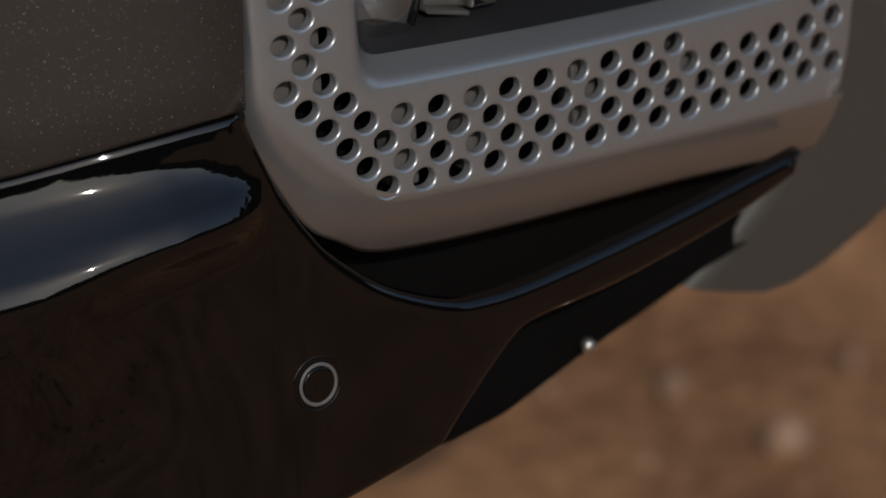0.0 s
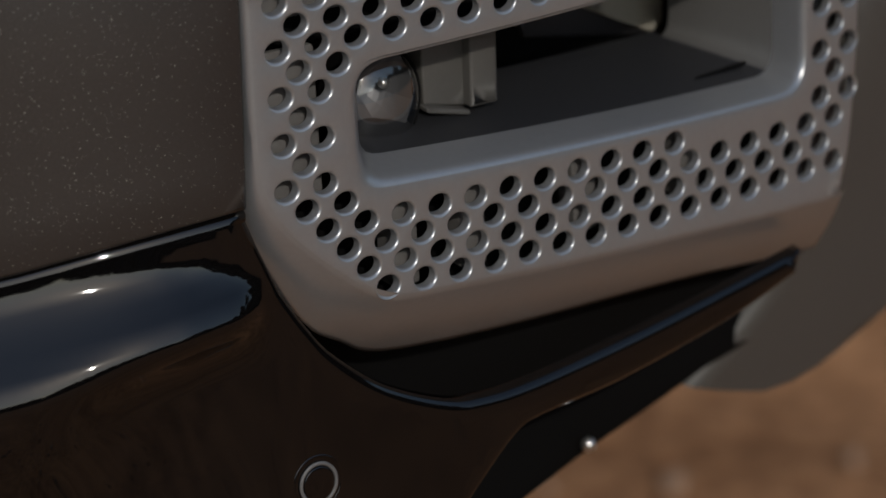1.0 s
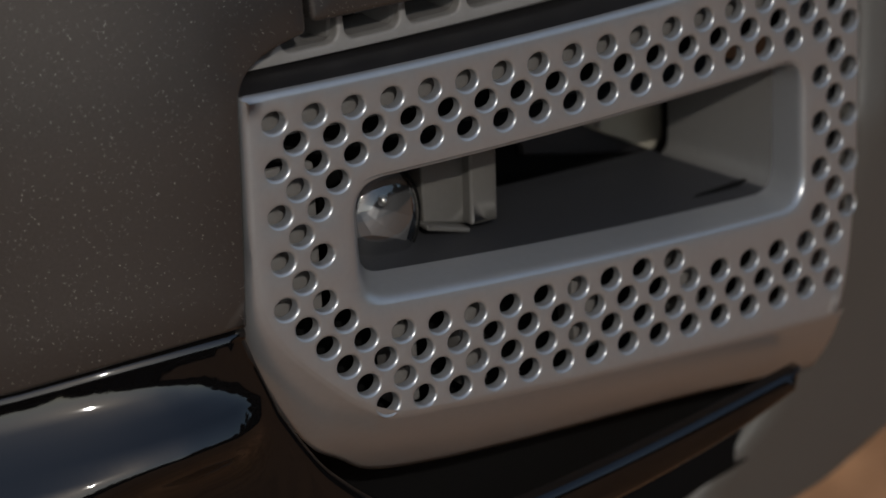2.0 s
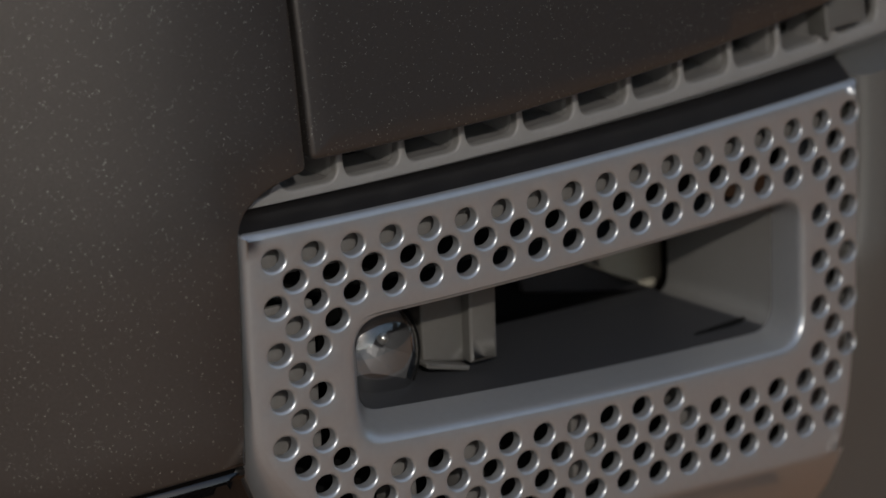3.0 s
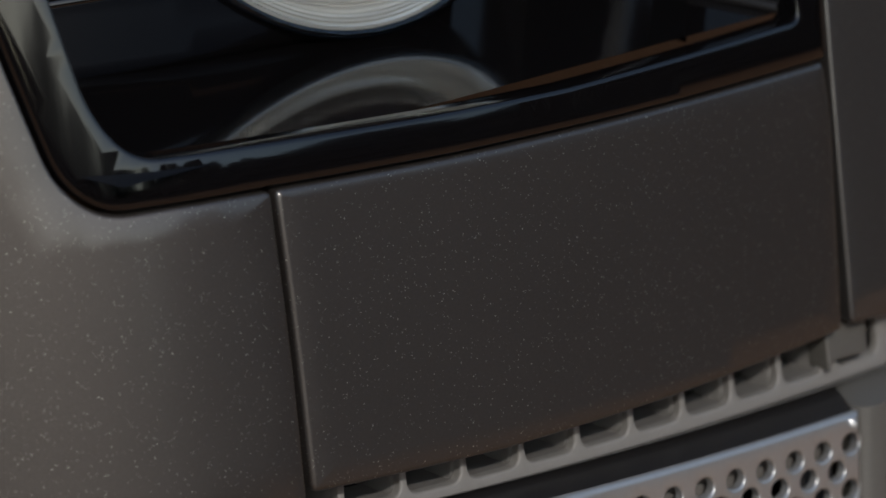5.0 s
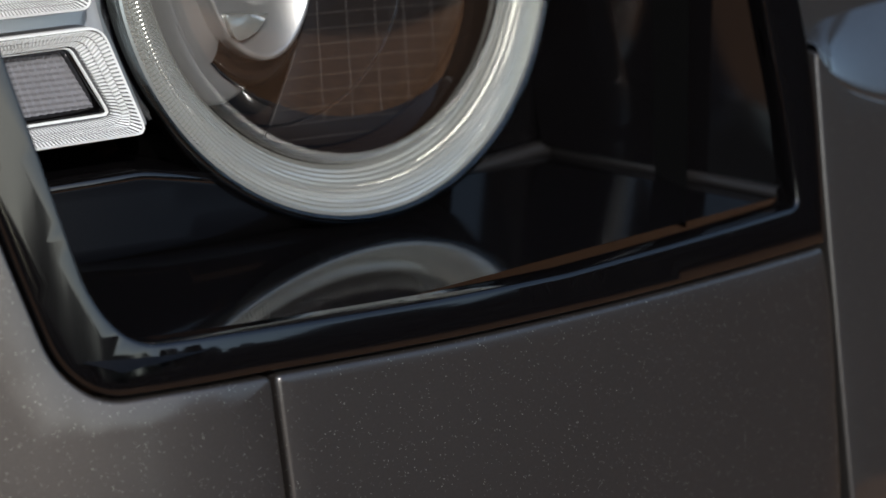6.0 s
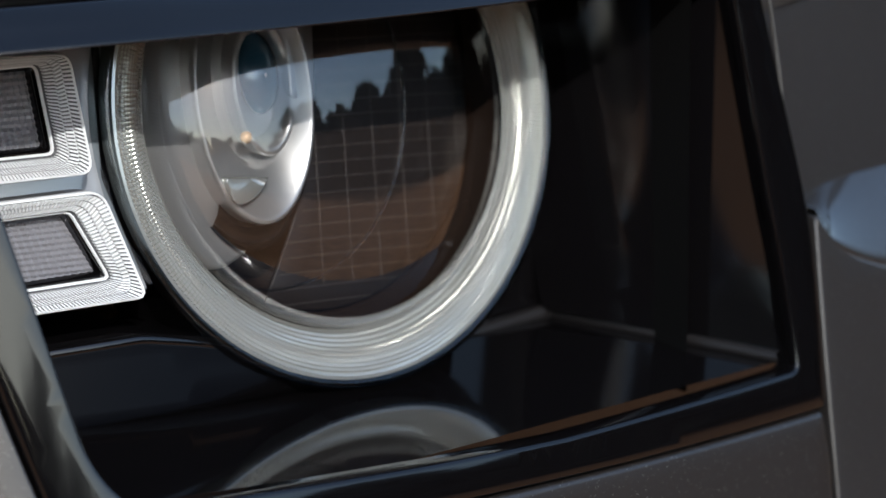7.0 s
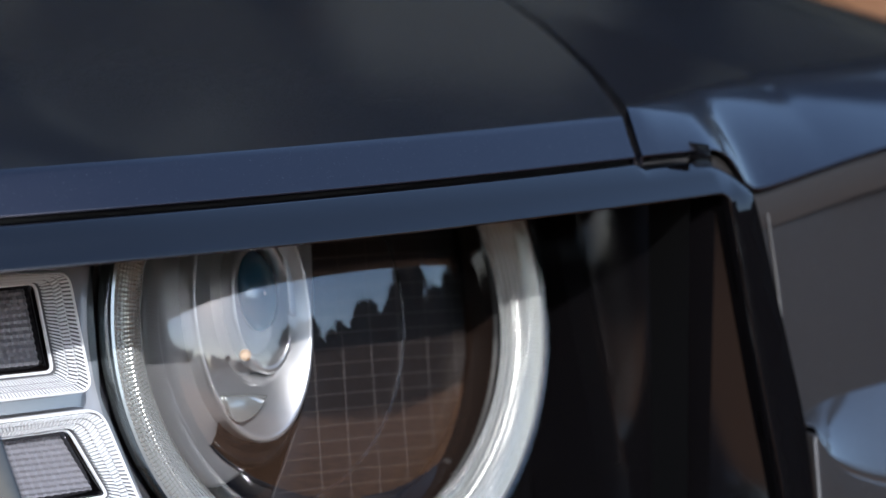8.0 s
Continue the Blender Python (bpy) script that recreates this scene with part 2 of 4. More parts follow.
def plate(outline, holes=(), d=0.0, thick=0.004, r=0.0015, grid=0.008, relief=None, hole_r=0.0006, hole_deep=None, place=at, back=0.0):
    """A sheet that follows the car's face, with rounded edges turned back by its thickness."""
    fn = relief or (lambda x, z: 0.0)
    bm = bmesh.new()
    loops = [(outline, r, 1, thick)] + [(h, hole_r, -1, hole_deep or thick) for h in holes]
    pts, edges, starts = [], [], []
    for loop, rad, sign, deep in loops:
        start = inset(loop, rad * sign)
        k = len(pts)
        pts += start
        if sign < 0:
            starts.append((min(p.x for p in start), max(p.x for p in start), min(p.y for p in start), max(p.y for p in start), start))
        edges += [(k + i, k + (i + 1) % len(start)) for i in range(len(start))]
    xs, zs = [p.x for p in outline], [p.y for p in outline]
    nx, nz = int((max(xs) - min(xs)) / grid), int((max(zs) - min(zs)) / grid)
    starts_out = inset(outline, r)
    boxes = [(min(p.x for p in h) - 2e-3, max(p.x for p in h) + 2e-3, min(p.y for p in h) - 2e-3, max(p.y for p in h) + 2e-3, h) for h in holes]
    for i in range(1, nx):
        for j in range(1, nz):
            p = Vector((min(xs) + (i + (j % 2) * 0.5) * (max(xs) - min(xs)) / nx, min(zs) + j * (max(zs) - min(zs)) / nz))
            if gap_to(p, starts_out) < 0.3 * grid:
                continue
            if not any(a < p.x < c and e < p.y < g and (len(h) < 30 or inside(p, h) or gap_to(p, h) < 0.3 * grid) for a, c, e, g, h in boxes):
                pts.append(p)
    vs, _, fs, ov, _, _ = delaunay_2d_cdt(pts, edges, [], 1, 1e-7)
    made = [bm.verts.new(place(p.x, p.y, d + fn(p.x, p.y))) for p in vs]
    lookup = {}
    for i, src in enumerate(ov):
        for s in src:
            lookup[s] = made[i]
    for f in fs:
        mid = sum((vs[i] for i in f), Vector((0, 0))) / len(f)
        if any(a < mid.x < c and e < mid.y < g and inside(mid, s) for a, c, e, g, s in starts) or not inside(mid, outline):
            continue
        try:
            bm.faces.new([made[i] for i in f])
        except ValueError:
            pass
    k = 0
    for loop, rad, sign, deep in loops:
        n = len(loop)
        ring = [lookup.get(k + i) for i in range(n)]
        k += n
        steps = [(rad * (1 - math.sin(a)), rad * (1 - math.cos(a))) for a in (math.pi / 6, math.pi / 3, math.pi / 2)] + [(back, max(deep, rad + 0.0004))]
        for w, dd in steps:
            moved = inset(loop, w * sign)
            nxt = [bm.verts.new(place(p.x, p.y, d + dd + fn(q.x, q.y))) for p, q in zip(moved, loop)]
            for i in range(n):
                j = (i + 1) % n
                if ring[i] and ring[j] and ring[i] is not ring[j]:
                    try:
                        bm.faces.new((ring[i], ring[j], nxt[j], nxt[i]))
                    except ValueError:
                        pass
            ring = nxt
    bmesh.ops.delete(bm, geom=[v for v in bm.verts if not v.link_faces], context="VERTS")
    return bm


def smooth_line(pts, k=8):
    """Points along a curve through pts (any dimension)."""
    out, n = [], len(pts)
    for i in range(n - 1):
        p0, p1, p2, p3 = (Vector(pts[max(0, min(n - 1, j))]) for j in (i - 1, i, i + 1, i + 2))
        for s in range(k):
            t = s / k
            out.append(0.5 * (2 * p1 + (p2 - p0) * t + (2 * p0 - 5 * p1 + 4 * p2 - p3) * t * t + (3 * p1 - p0 - 3 * p2 + p3) * t ** 3))
    return out + [Vector(pts[-1])]


def loft(rows, closed=False, bm=None):
    """A skin over rows of points of equal count."""
    bm = bm or bmesh.new()
    grid = [[bm.verts.new(p) for p in row] for row in rows]
    for a, b in zip(grid, grid[1:]):
        n = len(a)
        for i in range(n if closed else n - 1):
            j = (i + 1) % n
            bm.faces.new((a[i], a[j], b[j], b[i]))
    return bm


def block(corners, depth, bevel=0.001, d=0.0, place=at):
    """A solid prism over a small outline, with bevelled front edges and a back."""
    loop = rounded(corners, bevel * 2, 0.004)
    bm = plate(loop, d=d, thick=depth, r=bevel, grid=0.02, place=place)
    rim = [bm.verts.new(place(p.x, p.y, d + depth)) for p in loop]
    bm.faces.new(rim)
    return bm


# ---- ground ----
def build_ground():
    bm = bmesh.new()
    ticks = sorted({round(s * (0.04 * k if k < 60 else 2.4 * 1.16 ** (k - 60)), 4) for k in range(112) for s in (-1, 1)})
    rows = []
    for y in ticks:
        row = []
        for x in ticks:
            near = max(0.0, 1 - math.hypot(x, y) / 4)
            h = noise.noise(Vector((x * 3, y * 3, 0))) * 0.012 + noise.noise(Vector((x * 11, y * 11, 5))) * 0.006
            row.append(bm.verts.new((x + 1.2, y + 1.0, h * near)))
        rows.append(row)
    for a, b in zip(rows, rows[1:]):
        for i in range(len(a) - 1):
            bm.faces.new((a[i], a[i + 1], b[i + 1], b[i]))
    me = bpy.data.meshes.new("ground")
    bm.to_mesh(me)
    bm.free()
    me.materials.append(DIRT)
    me.polygons.foreach_set("use_smooth", [True] * len(me.polygons))
    tagged(new("ground", me), "dry brown sunlit dirt with small stones", "ground", kind="structure")


def build_stones():
    rng = random.Random(4)
    bm = bmesh.new()
    for k in range(1100):
        x, y = (rng.uniform(0.45, 2.6), rng.uniform(0.0, 3.2)) if k < 420 else (rng.uniform(-1.8, 1.6), rng.uniform(-2.6, -0.1))
        size = rng.choice((0.006, 0.009, 0.013, 0.02, 0.03) if k < 420 else (0.005, 0.007, 0.010))
        m = Matrix.Translation((x, y, size * 0.25)) @ Euler((rng.random() * 6, rng.random() * 6, rng.random() * 6)).to_matrix().to_4x4()
        made = bmesh.ops.create_icosphere(bm, subdivisions=1, radius=size)["verts"]
        for v in made:
            v.co *= rng.uniform(0.75, 1.15)
            v.co.z *= 0.6
            v.co = m @ v.co
    me = bpy.data.meshes.new("pebbles")
    bm.to_mesh(me)
    bm.free()
    me.materials.append(STONE)
    tagged(new("pebbles", me), "pale loose pebbles lying on the brown dirt", "pebbles", kind="stuff")


def build_woods():
    """Trees round the clearing, unseen but for reflections: trunks and many leaf clumps with an uneven top, heights
    set by direction to shape those reflections.
    """
    rng = random.Random(11)
    leaves, wood = bmesh.new(), bmesh.new()
    for k in range(90):
        a = 2 * math.pi * (k + rng.random() * 0.7) / 90
        r = rng.uniform(14.0, 19.0)
        cx, cy, top = r * math.cos(a), 1.0 + r * math.sin(a), rng.uniform(8.0, 12.5) * (0.17 if 3.30 < a < 4.95 else 0.44 if a > 4.95 else 0.42 if a < 0.5 else 1.35 if 0.6 < a < 2.6 else 1.0)
        rows = [[Vector((cx + w * math.cos(j * 1.047), cy + w * math.sin(j * 1.047), z)) for j in range(6)] for z, w in ((0, 0.22), (top * 0.4, 0.16), (top * 0.85, 0.05))]
        loft(rows, True, wood)
        for n_ in range(270):
            z = top * (0.08 + 0.92 * rng.random()) if n_ < 190 else 2.6 * rng.random()
            w = 2.0 * math.sin(math.pi * min(1.0, 0.15 + 0.85 * z / top)) + 0.5
            b, q = rng.random() * 6.283, w * math.sqrt(rng.random())
            c = Vector((cx + q * math.cos(b), cy + q * math.sin(b), z))
            m = Euler((rng.random() * 6.3, rng.random() * 6.3, rng.random() * 6.3)).to_matrix()
            s = rng.uniform(0.35, 0.8)
            leaves.faces.new([leaves.verts.new(c + m @ Vector((s * px, s * py, 0))) for px, py in ((-1, -0.4), (0.2, -0.9), (1, 0.1), (0.3, 0.9), (-0.7, 0.6))])
    # Solid ring wall, out of view, added to close bright gaps in the reflections.
    rim = bmesh.new()
    n = 120
    low = [Vector((20.5 * math.cos(2 * math.pi * k / n), 1 + 20.5 * math.sin(2 * math.pi * k / n), -0.2)) for k in range(n)]
    high = [Vector((v.x, v.y, (0.9 if v.y < -1 and v.x < 4 else 3.0 if v.y < -2 else 3.0 if v.x > 14 else 11.0 if v.y > 8 else 7.0) + 1.0 * noise.noise(v * 0.35) + rng.uniform(-0.5, 0.5))) for v in low]
    loft([low, high, [v * 1.02 for v in high]], True, rim)
    me = bpy.data.meshes.new("backdrop")
    rim.to_mesh(me)
    rim.free()
    me.materials.append(LEAF)
    tagged(new("backdrop", me), "unseen dark ring wall added behind the trees to darken reflections", "woodland", kind="structure")
    for name, bm, mat, label in (("woods", leaves, LEAF, "far green leaf clumps of trees round the clearing"), ("tree_trunks", wood, BARK, "far brown trunks of trees round the clearing")):
        me = bpy.data.meshes.new(name)
        bm.to_mesh(me)
        bm.free()
        me.materials.append(mat)
        tagged(new(name, me), label, "trees", kind="stuff")


build_ground()
build_stones()
build_woods()


# ---- painted panels ----
def build_panels():
    left = rounded([(-1.60, 0.700, 0), (-0.10, 0.7003, 0), (-0.0045, 0.7040, 0.001), (-0.0020, 0.760, 0), (-0.0012, 0.7895, 0.004), (0.0016, 0.7955, 0.003), (0.0090, 0.8012, 0.004),
                    (0.0191, 0.8045, 0.003), (0.0300, 0.8070, 0.002), (0.0308, 0.8630, 0.05), (0.0294, 0.9186, 0.003), (-0.0010, 0.9182, 0.01), (-0.0400, 0.9182, 0.022), (-0.0580, 0.9320, 0.014),
                    (-0.0740, 0.9784, 0.02), (-0.0920, 1.0400, 0.0), (-0.115, 1.115, 0.002), (-1.55, 1.115, 0)], 0.004, 0.005)
    part("bumper_cover", plate(left, thick=0.012, r=0.0018, grid=0.02), PAINT, car, "dark brown-grey satin metallic paint")
    mid = rounded([(0.0325, 0.8098, 0.003), (0.1200, 0.8098, 0), (0.2100, 0.8132, 0), (0.3062, 0.8190, 0.002), (0.3092, 0.8538, 0.03), (0.3130, 0.9043, 0.02), (0.3112, 0.9240, 0.003),
                   (0.1955, 0.9208, 0.02), (0.1108, 0.9191, 0.02), (0.0312, 0.9189, 0.003), (0.0327, 0.8630, 0.05)], 0.004, 0.005)
    part("front_panel", plate(mid, thick=0.012, r=0.0022, grid=0.01), PAINT, car, "dark brown-grey satin metallic paint")
    low = rounded([(0.3122, 0.8200, 0.003), (0.395, 0.816, 0.0), (0.56, 0.80, 0.02), (0.56, 0.96, 0.02), (0.3850, 0.9700, 0.02), (0.3610, 0.9740, 0.02), (0.3330, 0.9840, 0.020), (0.3190, 1.0020, 0.006), (0.3160, 0.9500, 0.05)], 0.004, 0.005)
    part("fender", plate(low, thick=0.020, r=0.002, grid=0.01), FENDER_PAINT, car, "dark satin metallic fender with a rounded shoulder")
    up = rounded([(0.3300, 0.93, 0.002), (0.56, 0.93, 0.002), (0.56, 1.094, 0.01), (0.4110, 1.0900, 0.003), (0.3170, 1.0830, 0.003)], 0.004, 0.006)
    part("fender_inset", plate(up, d=0.028, thick=0.01, r=0.002, grid=0.012), FENDER_PAINT, car, "dark satin panel beside the headlamp")
    near = smooth_line([(0.3190, 1.0020), (0.3225, 0.9930), (0.3320, 0.9848), (0.3615, 0.9738), (0.42, 0.966), (0.56, 0.96)], 8)
    far = smooth_line([(0.3200, 1.0022), (0.3260, 1.0065), (0.3354, 1.0098), (0.3688, 1.0118), (0.42, 1.012), (0.56, 1.01)], 8)
    rows = []
    for t in (0.0, 0.06, 0.15, 0.3, 0.5, 0.7, 0.85, 0.95, 1.0):
        d = 0.0295 * t ** 1.25 + (0.0015 if t == 0.0 else 0.0)
        rows.append([at(*(a.lerp(c, t) + Vector((0.62, -0.20)) * d), d - 0.001) for a, c in zip(near, far)])
    part("fender_shelf", loft(rows), FENDER_PAINT, car, "rounded fender shelf mirroring the sky")


build_panels()


def build_edge_highlight():
    # Bead added so the inset's edge shows its bright highlight line.
    rows = []
    path = smooth_line([(0.3168, 1.0850), (0.3180, 1.0600), (0.3186, 1.0300), (0.3192, 1.0040)], 6)
    for p in path:
        rows.append([at(p.x + 0.0013 * math.cos(a), p.y, 0.0125 + 0.0013 * math.sin(a)) for a in (2 * math.pi * j / 8 for j in range(8))])
    part("edge_highlight_bead", loft(rows, True), FENDER_PAINT, car, "thin bead added to carry the highlight along the fender edge")


build_edge_highlight()


# ---- gloss black bumper with its scoop and lip ----
def lerp_table(x, table):
    for (x0, v0), (x1, v1) in zip(table, table[1:]):
        if x <= x1:
            t = max(0.0, (x - x0) / (x1 - x0))
            return v0 + (v1 - v0) * t
    return table[-1][1]


RIDGE = [(-2.0, 0.6650), (-0.111, 0.6662), (-0.065, 0.6678), (-0.017, 0.6680), (-0.0005, 0.6690), (0.02, 0.6700)]
SCOOP = [(-2.0, 0.6905), (-0.085, 0.6908), (-0.062, 0.6897), (-0.039, 0.6873), (-0.0155, 0.6815), (-0.0030, 0.6740), (-0.0005, 0.6690), (0.02, 0.6700)]


def bumper_relief(x, z):
    ridge, top = lerp_table(x, RIDGE), lerp_table(x, SCOOP)
    drop = (top - ridge) * 0.92
    t = max(0.0, min(1.0, (z - ridge) / max(1e-5, top - ridge)))
    s = max(0.0, min(1.0, (ridge - z) / 0.10))
    far = max(0.0, min(1.0, -x / 0.12))
    w = max(0.0, min(1.0, (ridge - z) / 0.018))
    drop *= 1 - w * (1 - far * far * (3 - 2 * far))
    return 0.0015 - drop * (1 - t ** 0.8) * (1 - s * s * (3 - 2 * s))


def build_bumper():
    lip = smooth_line([(0.0085, 0.6690), (0.0188, 0.6530), (0.0302, 0.6391), (0.0519, 0.6220), (0.0801, 0.6091), (0.0989, 0.6060), (0.1212, 0.6061), (0.1651, 0.6098), (0.2278, 0.6155), (0.2700, 0.6190)], 6)
    low = smooth_line([(0.2660, 0.6095), (0.2350, 0.6030), (0.2050, 0.5985), (0.1641, 0.5935), (0.1260, 0.5908), (0.1115, 0.5865), (0.0909, 0.5692), (0.0734, 0.5520)], 5)
    pts = [(-1.40, 0.7000), (-0.10, 0.7000), (-0.0040, 0.7030), (-0.0042, 0.7000), (0.0, 0.6890)] + [tuple(p) for p in lip] + [tuple(p) for p in low] + [(0.0332, 0.5434), (-0.0029, 0.5355), (-0.30, 0.525), (-1.40, 0.525)]
    loop = rounded([(p[0], p[1], 0.0) for p in pts], 0.0, 0.004)
    part("bumper", plate(loop, thick=0.007, r=0.0035, grid=0.0055, relief=bumper_relief), GLOSS, car, "gloss black lower bumper mirroring sky and dirt")
    tray = rounded([(0.03, 0.525, 0), (0.1163, 0.5180), (0.1461, 0.5222), (0.1933, 0.5360), (0.26, 0.550), (0.36, 0.56), (0.36, 0.64), (0.02, 0.64)], 0.004, 0.006)
    part("undertray", plate(tray, d=0.06, thick=0.02, r=0.0035, grid=0.02), BLACK, car, "black plastic undertray")
    # Black sheet put in for the shade inside the bumper's cavity.
    cave = rounded([(-0.02, 0.52), (0.42, 0.52), (0.42, 0.68), (-0.02, 0.68)], 0.003, 0.01)
    part("cavity_shade", plate(cave, d=0.130, thick=0.004, r=0.001, grid=0.03), BLACK, car)
    bm = bmesh.new()
    bmesh.ops.create_uvsphere(bm, u_segments=12, v_segments=8, radius=0.0032)
    bmesh.ops.translate(bm, verts=bm.verts, vec=at(0.186, 0.5425, 0.054))
    part("bolt", bm, CHROME, car, "small bright bolt")


build_bumper()


def build_sensor():
    x, z = 0.0181, 0.5927
    rel = bumper_relief
    bm = plate(circle(x, z, 0.0068, 32), d=-0.0012, thick=0.003, r=0.0006, grid=0.004, relief=rel)
    sensor = part("parking_sensor", bm, GLOSS, car, "round black parking sensor with a pale ring")

    def torus(radius, tube, d):
        bm = bmesh.new()
        rows = []
        for i in range(40):
            a = 2 * math.pi * i / 40
            row = []
            for j in range(8):
                b = 2 * math.pi * j / 8
                q = radius + tube * math.cos(b)
                px, pz = x + q * math.cos(a), z + q * math.sin(a)
                row.append(at(px, pz, rel(px, pz) + d - tube * 0.7 * math.sin(b)))
            rows.append(row)
        return loft(rows + rows[:1], True, bm)
    part("sensor_ring", torus(0.0078, 0.0008, -0.0006), MIDGREY, sensor, "pale grey ring")
    part("sensor_seat", torus(0.0105, 0.0006, 0.0002), GLOSS, sensor)


build_sensor()


# ---- perforated bumper insert ----
FACE_EDGE = [(-0.0012, 0.7893, 0.0015), (0.3100, 0.7865, 0.0015), (0.3086, 0.7450, 0.02), (0.3050, 0.6950, 0.02), (0.2975, 0.6542, 0.02), (0.2900, 0.6360, 0.001), (0.1976, 0.6449, 0.02), (0.1102, 0.6517, 0.02), (0.0832, 0.6540, 0.015),
             (0.0570, 0.6560, 0.010), (0.0421, 0.6627, 0.010), (0.0231, 0.6781, 0.010), (0.0080, 0.6930, 0.010), (0.0000, 0.7066, 0.012), (-0.0022, 0.7327, 0.02)]
MOUTH = [(0.0400, 0.7497, 0.016), (0.2745, 0.7475, 0.013), (0.2722, 0.6862, 0.015), (0.0395, 0.7016, 0.014)]
THROAT = [(0.0530, 0.7470, 0.010), (0.2695, 0.7450, 0.008), (0.2668, 0.6900, 0.012), (0.0540, 0.7076, 0.008)]
DUCT = [(0.0700, 0.7420, 0.004), (0.2452, 0.7400, 0.004), (0.2435, 0.6993, 0.007), (0.0700, 0.7090, 0.004)]


def build_insert():
    outline, mouth = rounded(FACE_EDGE, 0.004, 0.004), rounded(MOUTH, 0.012, 0.003)
    holes = []
    for k in range(15):
        for i in range(19):
            x = 0.0112 + (i + 0.5 * (k % 2)) * 0.0172
            share = (x - 0.0112) / 0.2924
            z = 0.7782 - 0.0036 * share - k * (0.00875 + 0.00062 * share)
            x -= 0.0080 * share * k / 12
            p = Vector((x, z))
            if inside(p, outline) and gap_to(p, outline) > (0.0042 if z > 0.668 or x < 0.2 else 0.0085) and not inside(p, mouth) and gap_to(p, mouth) > 0.0066:
                holes.append(circle(x, z, 0.0050, 24, 0.0040))
    bm = plate(outline, [mouth] + holes, d=-0.002, thick=0.006, r=0.0024, grid=0.008, hole_r=0.0012, hole_deep=0.0045)
    insert = part("bumper_insert", bm, SILVER, car, "satin grey insert pierced by rows of round holes")

    # lower apron, turned under
    edge = smooth_line([(-0.0022, 0.7327, -0.0022), (-0.0004, 0.7066, -0.0022), (0.0080, 0.6930, -0.0022), (0.0231, 0.6781, -0.0022), (0.0421, 0.6627, -0.0022), (0.0570, 0.6560, -0.0022), (0.0832, 0.6540, -0.0022), (0.1102, 0.6517, -0.0022), (0.1976, 0.6449, -0.0022), (0.2910, 0.6360, -0.0022)], 6)
    hem = smooth_line([(-0.0020, 0.7310, 0.004), (-0.0030, 0.7044, 0.006), (0.0060, 0.6790, 0.011), (0.0285, 0.6459, 0.020), (0.0467, 0.6328, 0.026), (0.0643, 0.6232, 0.030), (0.0965, 0.6193, 0.030), (0.1301, 0.6170, 0.030), (0.2211, 0.6109, 0.030), (0.3020, 0.6010, 0.030)], 6)
    rows = [[at(a.x + 0.0018, a.y + 0.0024, -0.00206) for a in edge]]
    for t in (0.0, 0.06, 0.15, 0.25, 0.37, 0.5, 0.65, 0.8, 0.92, 1.0):
        rows.append([at(*((a + Vector((0.0006, 0.0006, 0.0008))).lerp(b, t) - Vector((0, 0, 0.0015 * math.sin(math.pi * t))))) for a, b in zip(edge, hem)])
    rows.append([at(b.x, b.y + 0.004, b.z + 0.02) for b in hem])
    part("apron", loft(rows), SILVER, insert)

    # sloped rim of the lamp mouth
    outer, inner = rounded(MOUTH, 0.012, 0.003), rounded(THROAT, 0.012, 0.003)

    def resample(loop, n):
        size = [(loop[(i + 1) % len(loop)] - loop[i]).length for i in range(len(loop))]
        total, out, i, acc = sum(size), [], 0, 0.0
        for k in range(n):
            goal = total * k / n
            while acc + size[i] < goal:
                acc += size[i]
                i += 1
            out.append(loop[i].lerp(loop[(i + 1) % len(loop)], (goal - acc) / size[i]))
        return out
    top = lambda loop: min(range(len(loop)), key=lambda i: loop[i].x + loop[i].y)
    turn = lambda loop: loop[top(loop):] + loop[:top(loop)]
    a, b = resample(turn(outer), 160), resample(turn(inner), 160)
    rows = []
    for t, d in ((-0.14, -0.00206), (0.0, -0.0020), (0.12, -0.0017), (0.25, -0.0008), (0.38, 0.0008), (0.50, 0.0030), (0.65, 0.0064), (0.80, 0.0098), (0.92, 0.0122), (1.0, 0.0145)):
        rows.append([at(*p.lerp(q, t), d) for p, q in zip(a, b)])
    part("mouth_rim", loft(rows, True), SILVER, insert)
    # throat behind the rim: floor and roof in a darker grey that holds their shade, paler cheek of the same plastic,
    # open duct at its back
    c = resample(turn(rounded(DUCT, 0.006, 0.003)), 160)
    rows = [[at(*q, 0.0143) for q in b]] + [[at(*q.lerp(e, t), 0.0143 + 0.0407 * t) for q, e in zip(b, c)] for t in (0.08, 0.5, 0.94)] + [[at(*e, 0.057) for e in c], [at(*e, 0.064) for e in c]]
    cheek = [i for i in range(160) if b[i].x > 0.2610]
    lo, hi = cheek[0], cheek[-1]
    part("throat_cheek", loft([r[lo:hi + 1] for r in rows[:-1]]), RECESS_LIT, insert, "mid grey cheek of the recess")
    part("throat", loft([r[hi:] + r[:lo + 1] for r in rows]), DARKGREY, insert, "lamp recess floor and roof, shade put into a darker grey")
    # Black sheet at the duct's end holds the dark of its depth as colour.
    part("throat_shade", plate(rounded([(0.04, 0.66), (0.30, 0.66), (0.30, 0.76), (0.04, 0.76)], 0.004, 0.01), d=0.085, thick=0.003, r=0.001, grid=0.02), BLACK, insert)
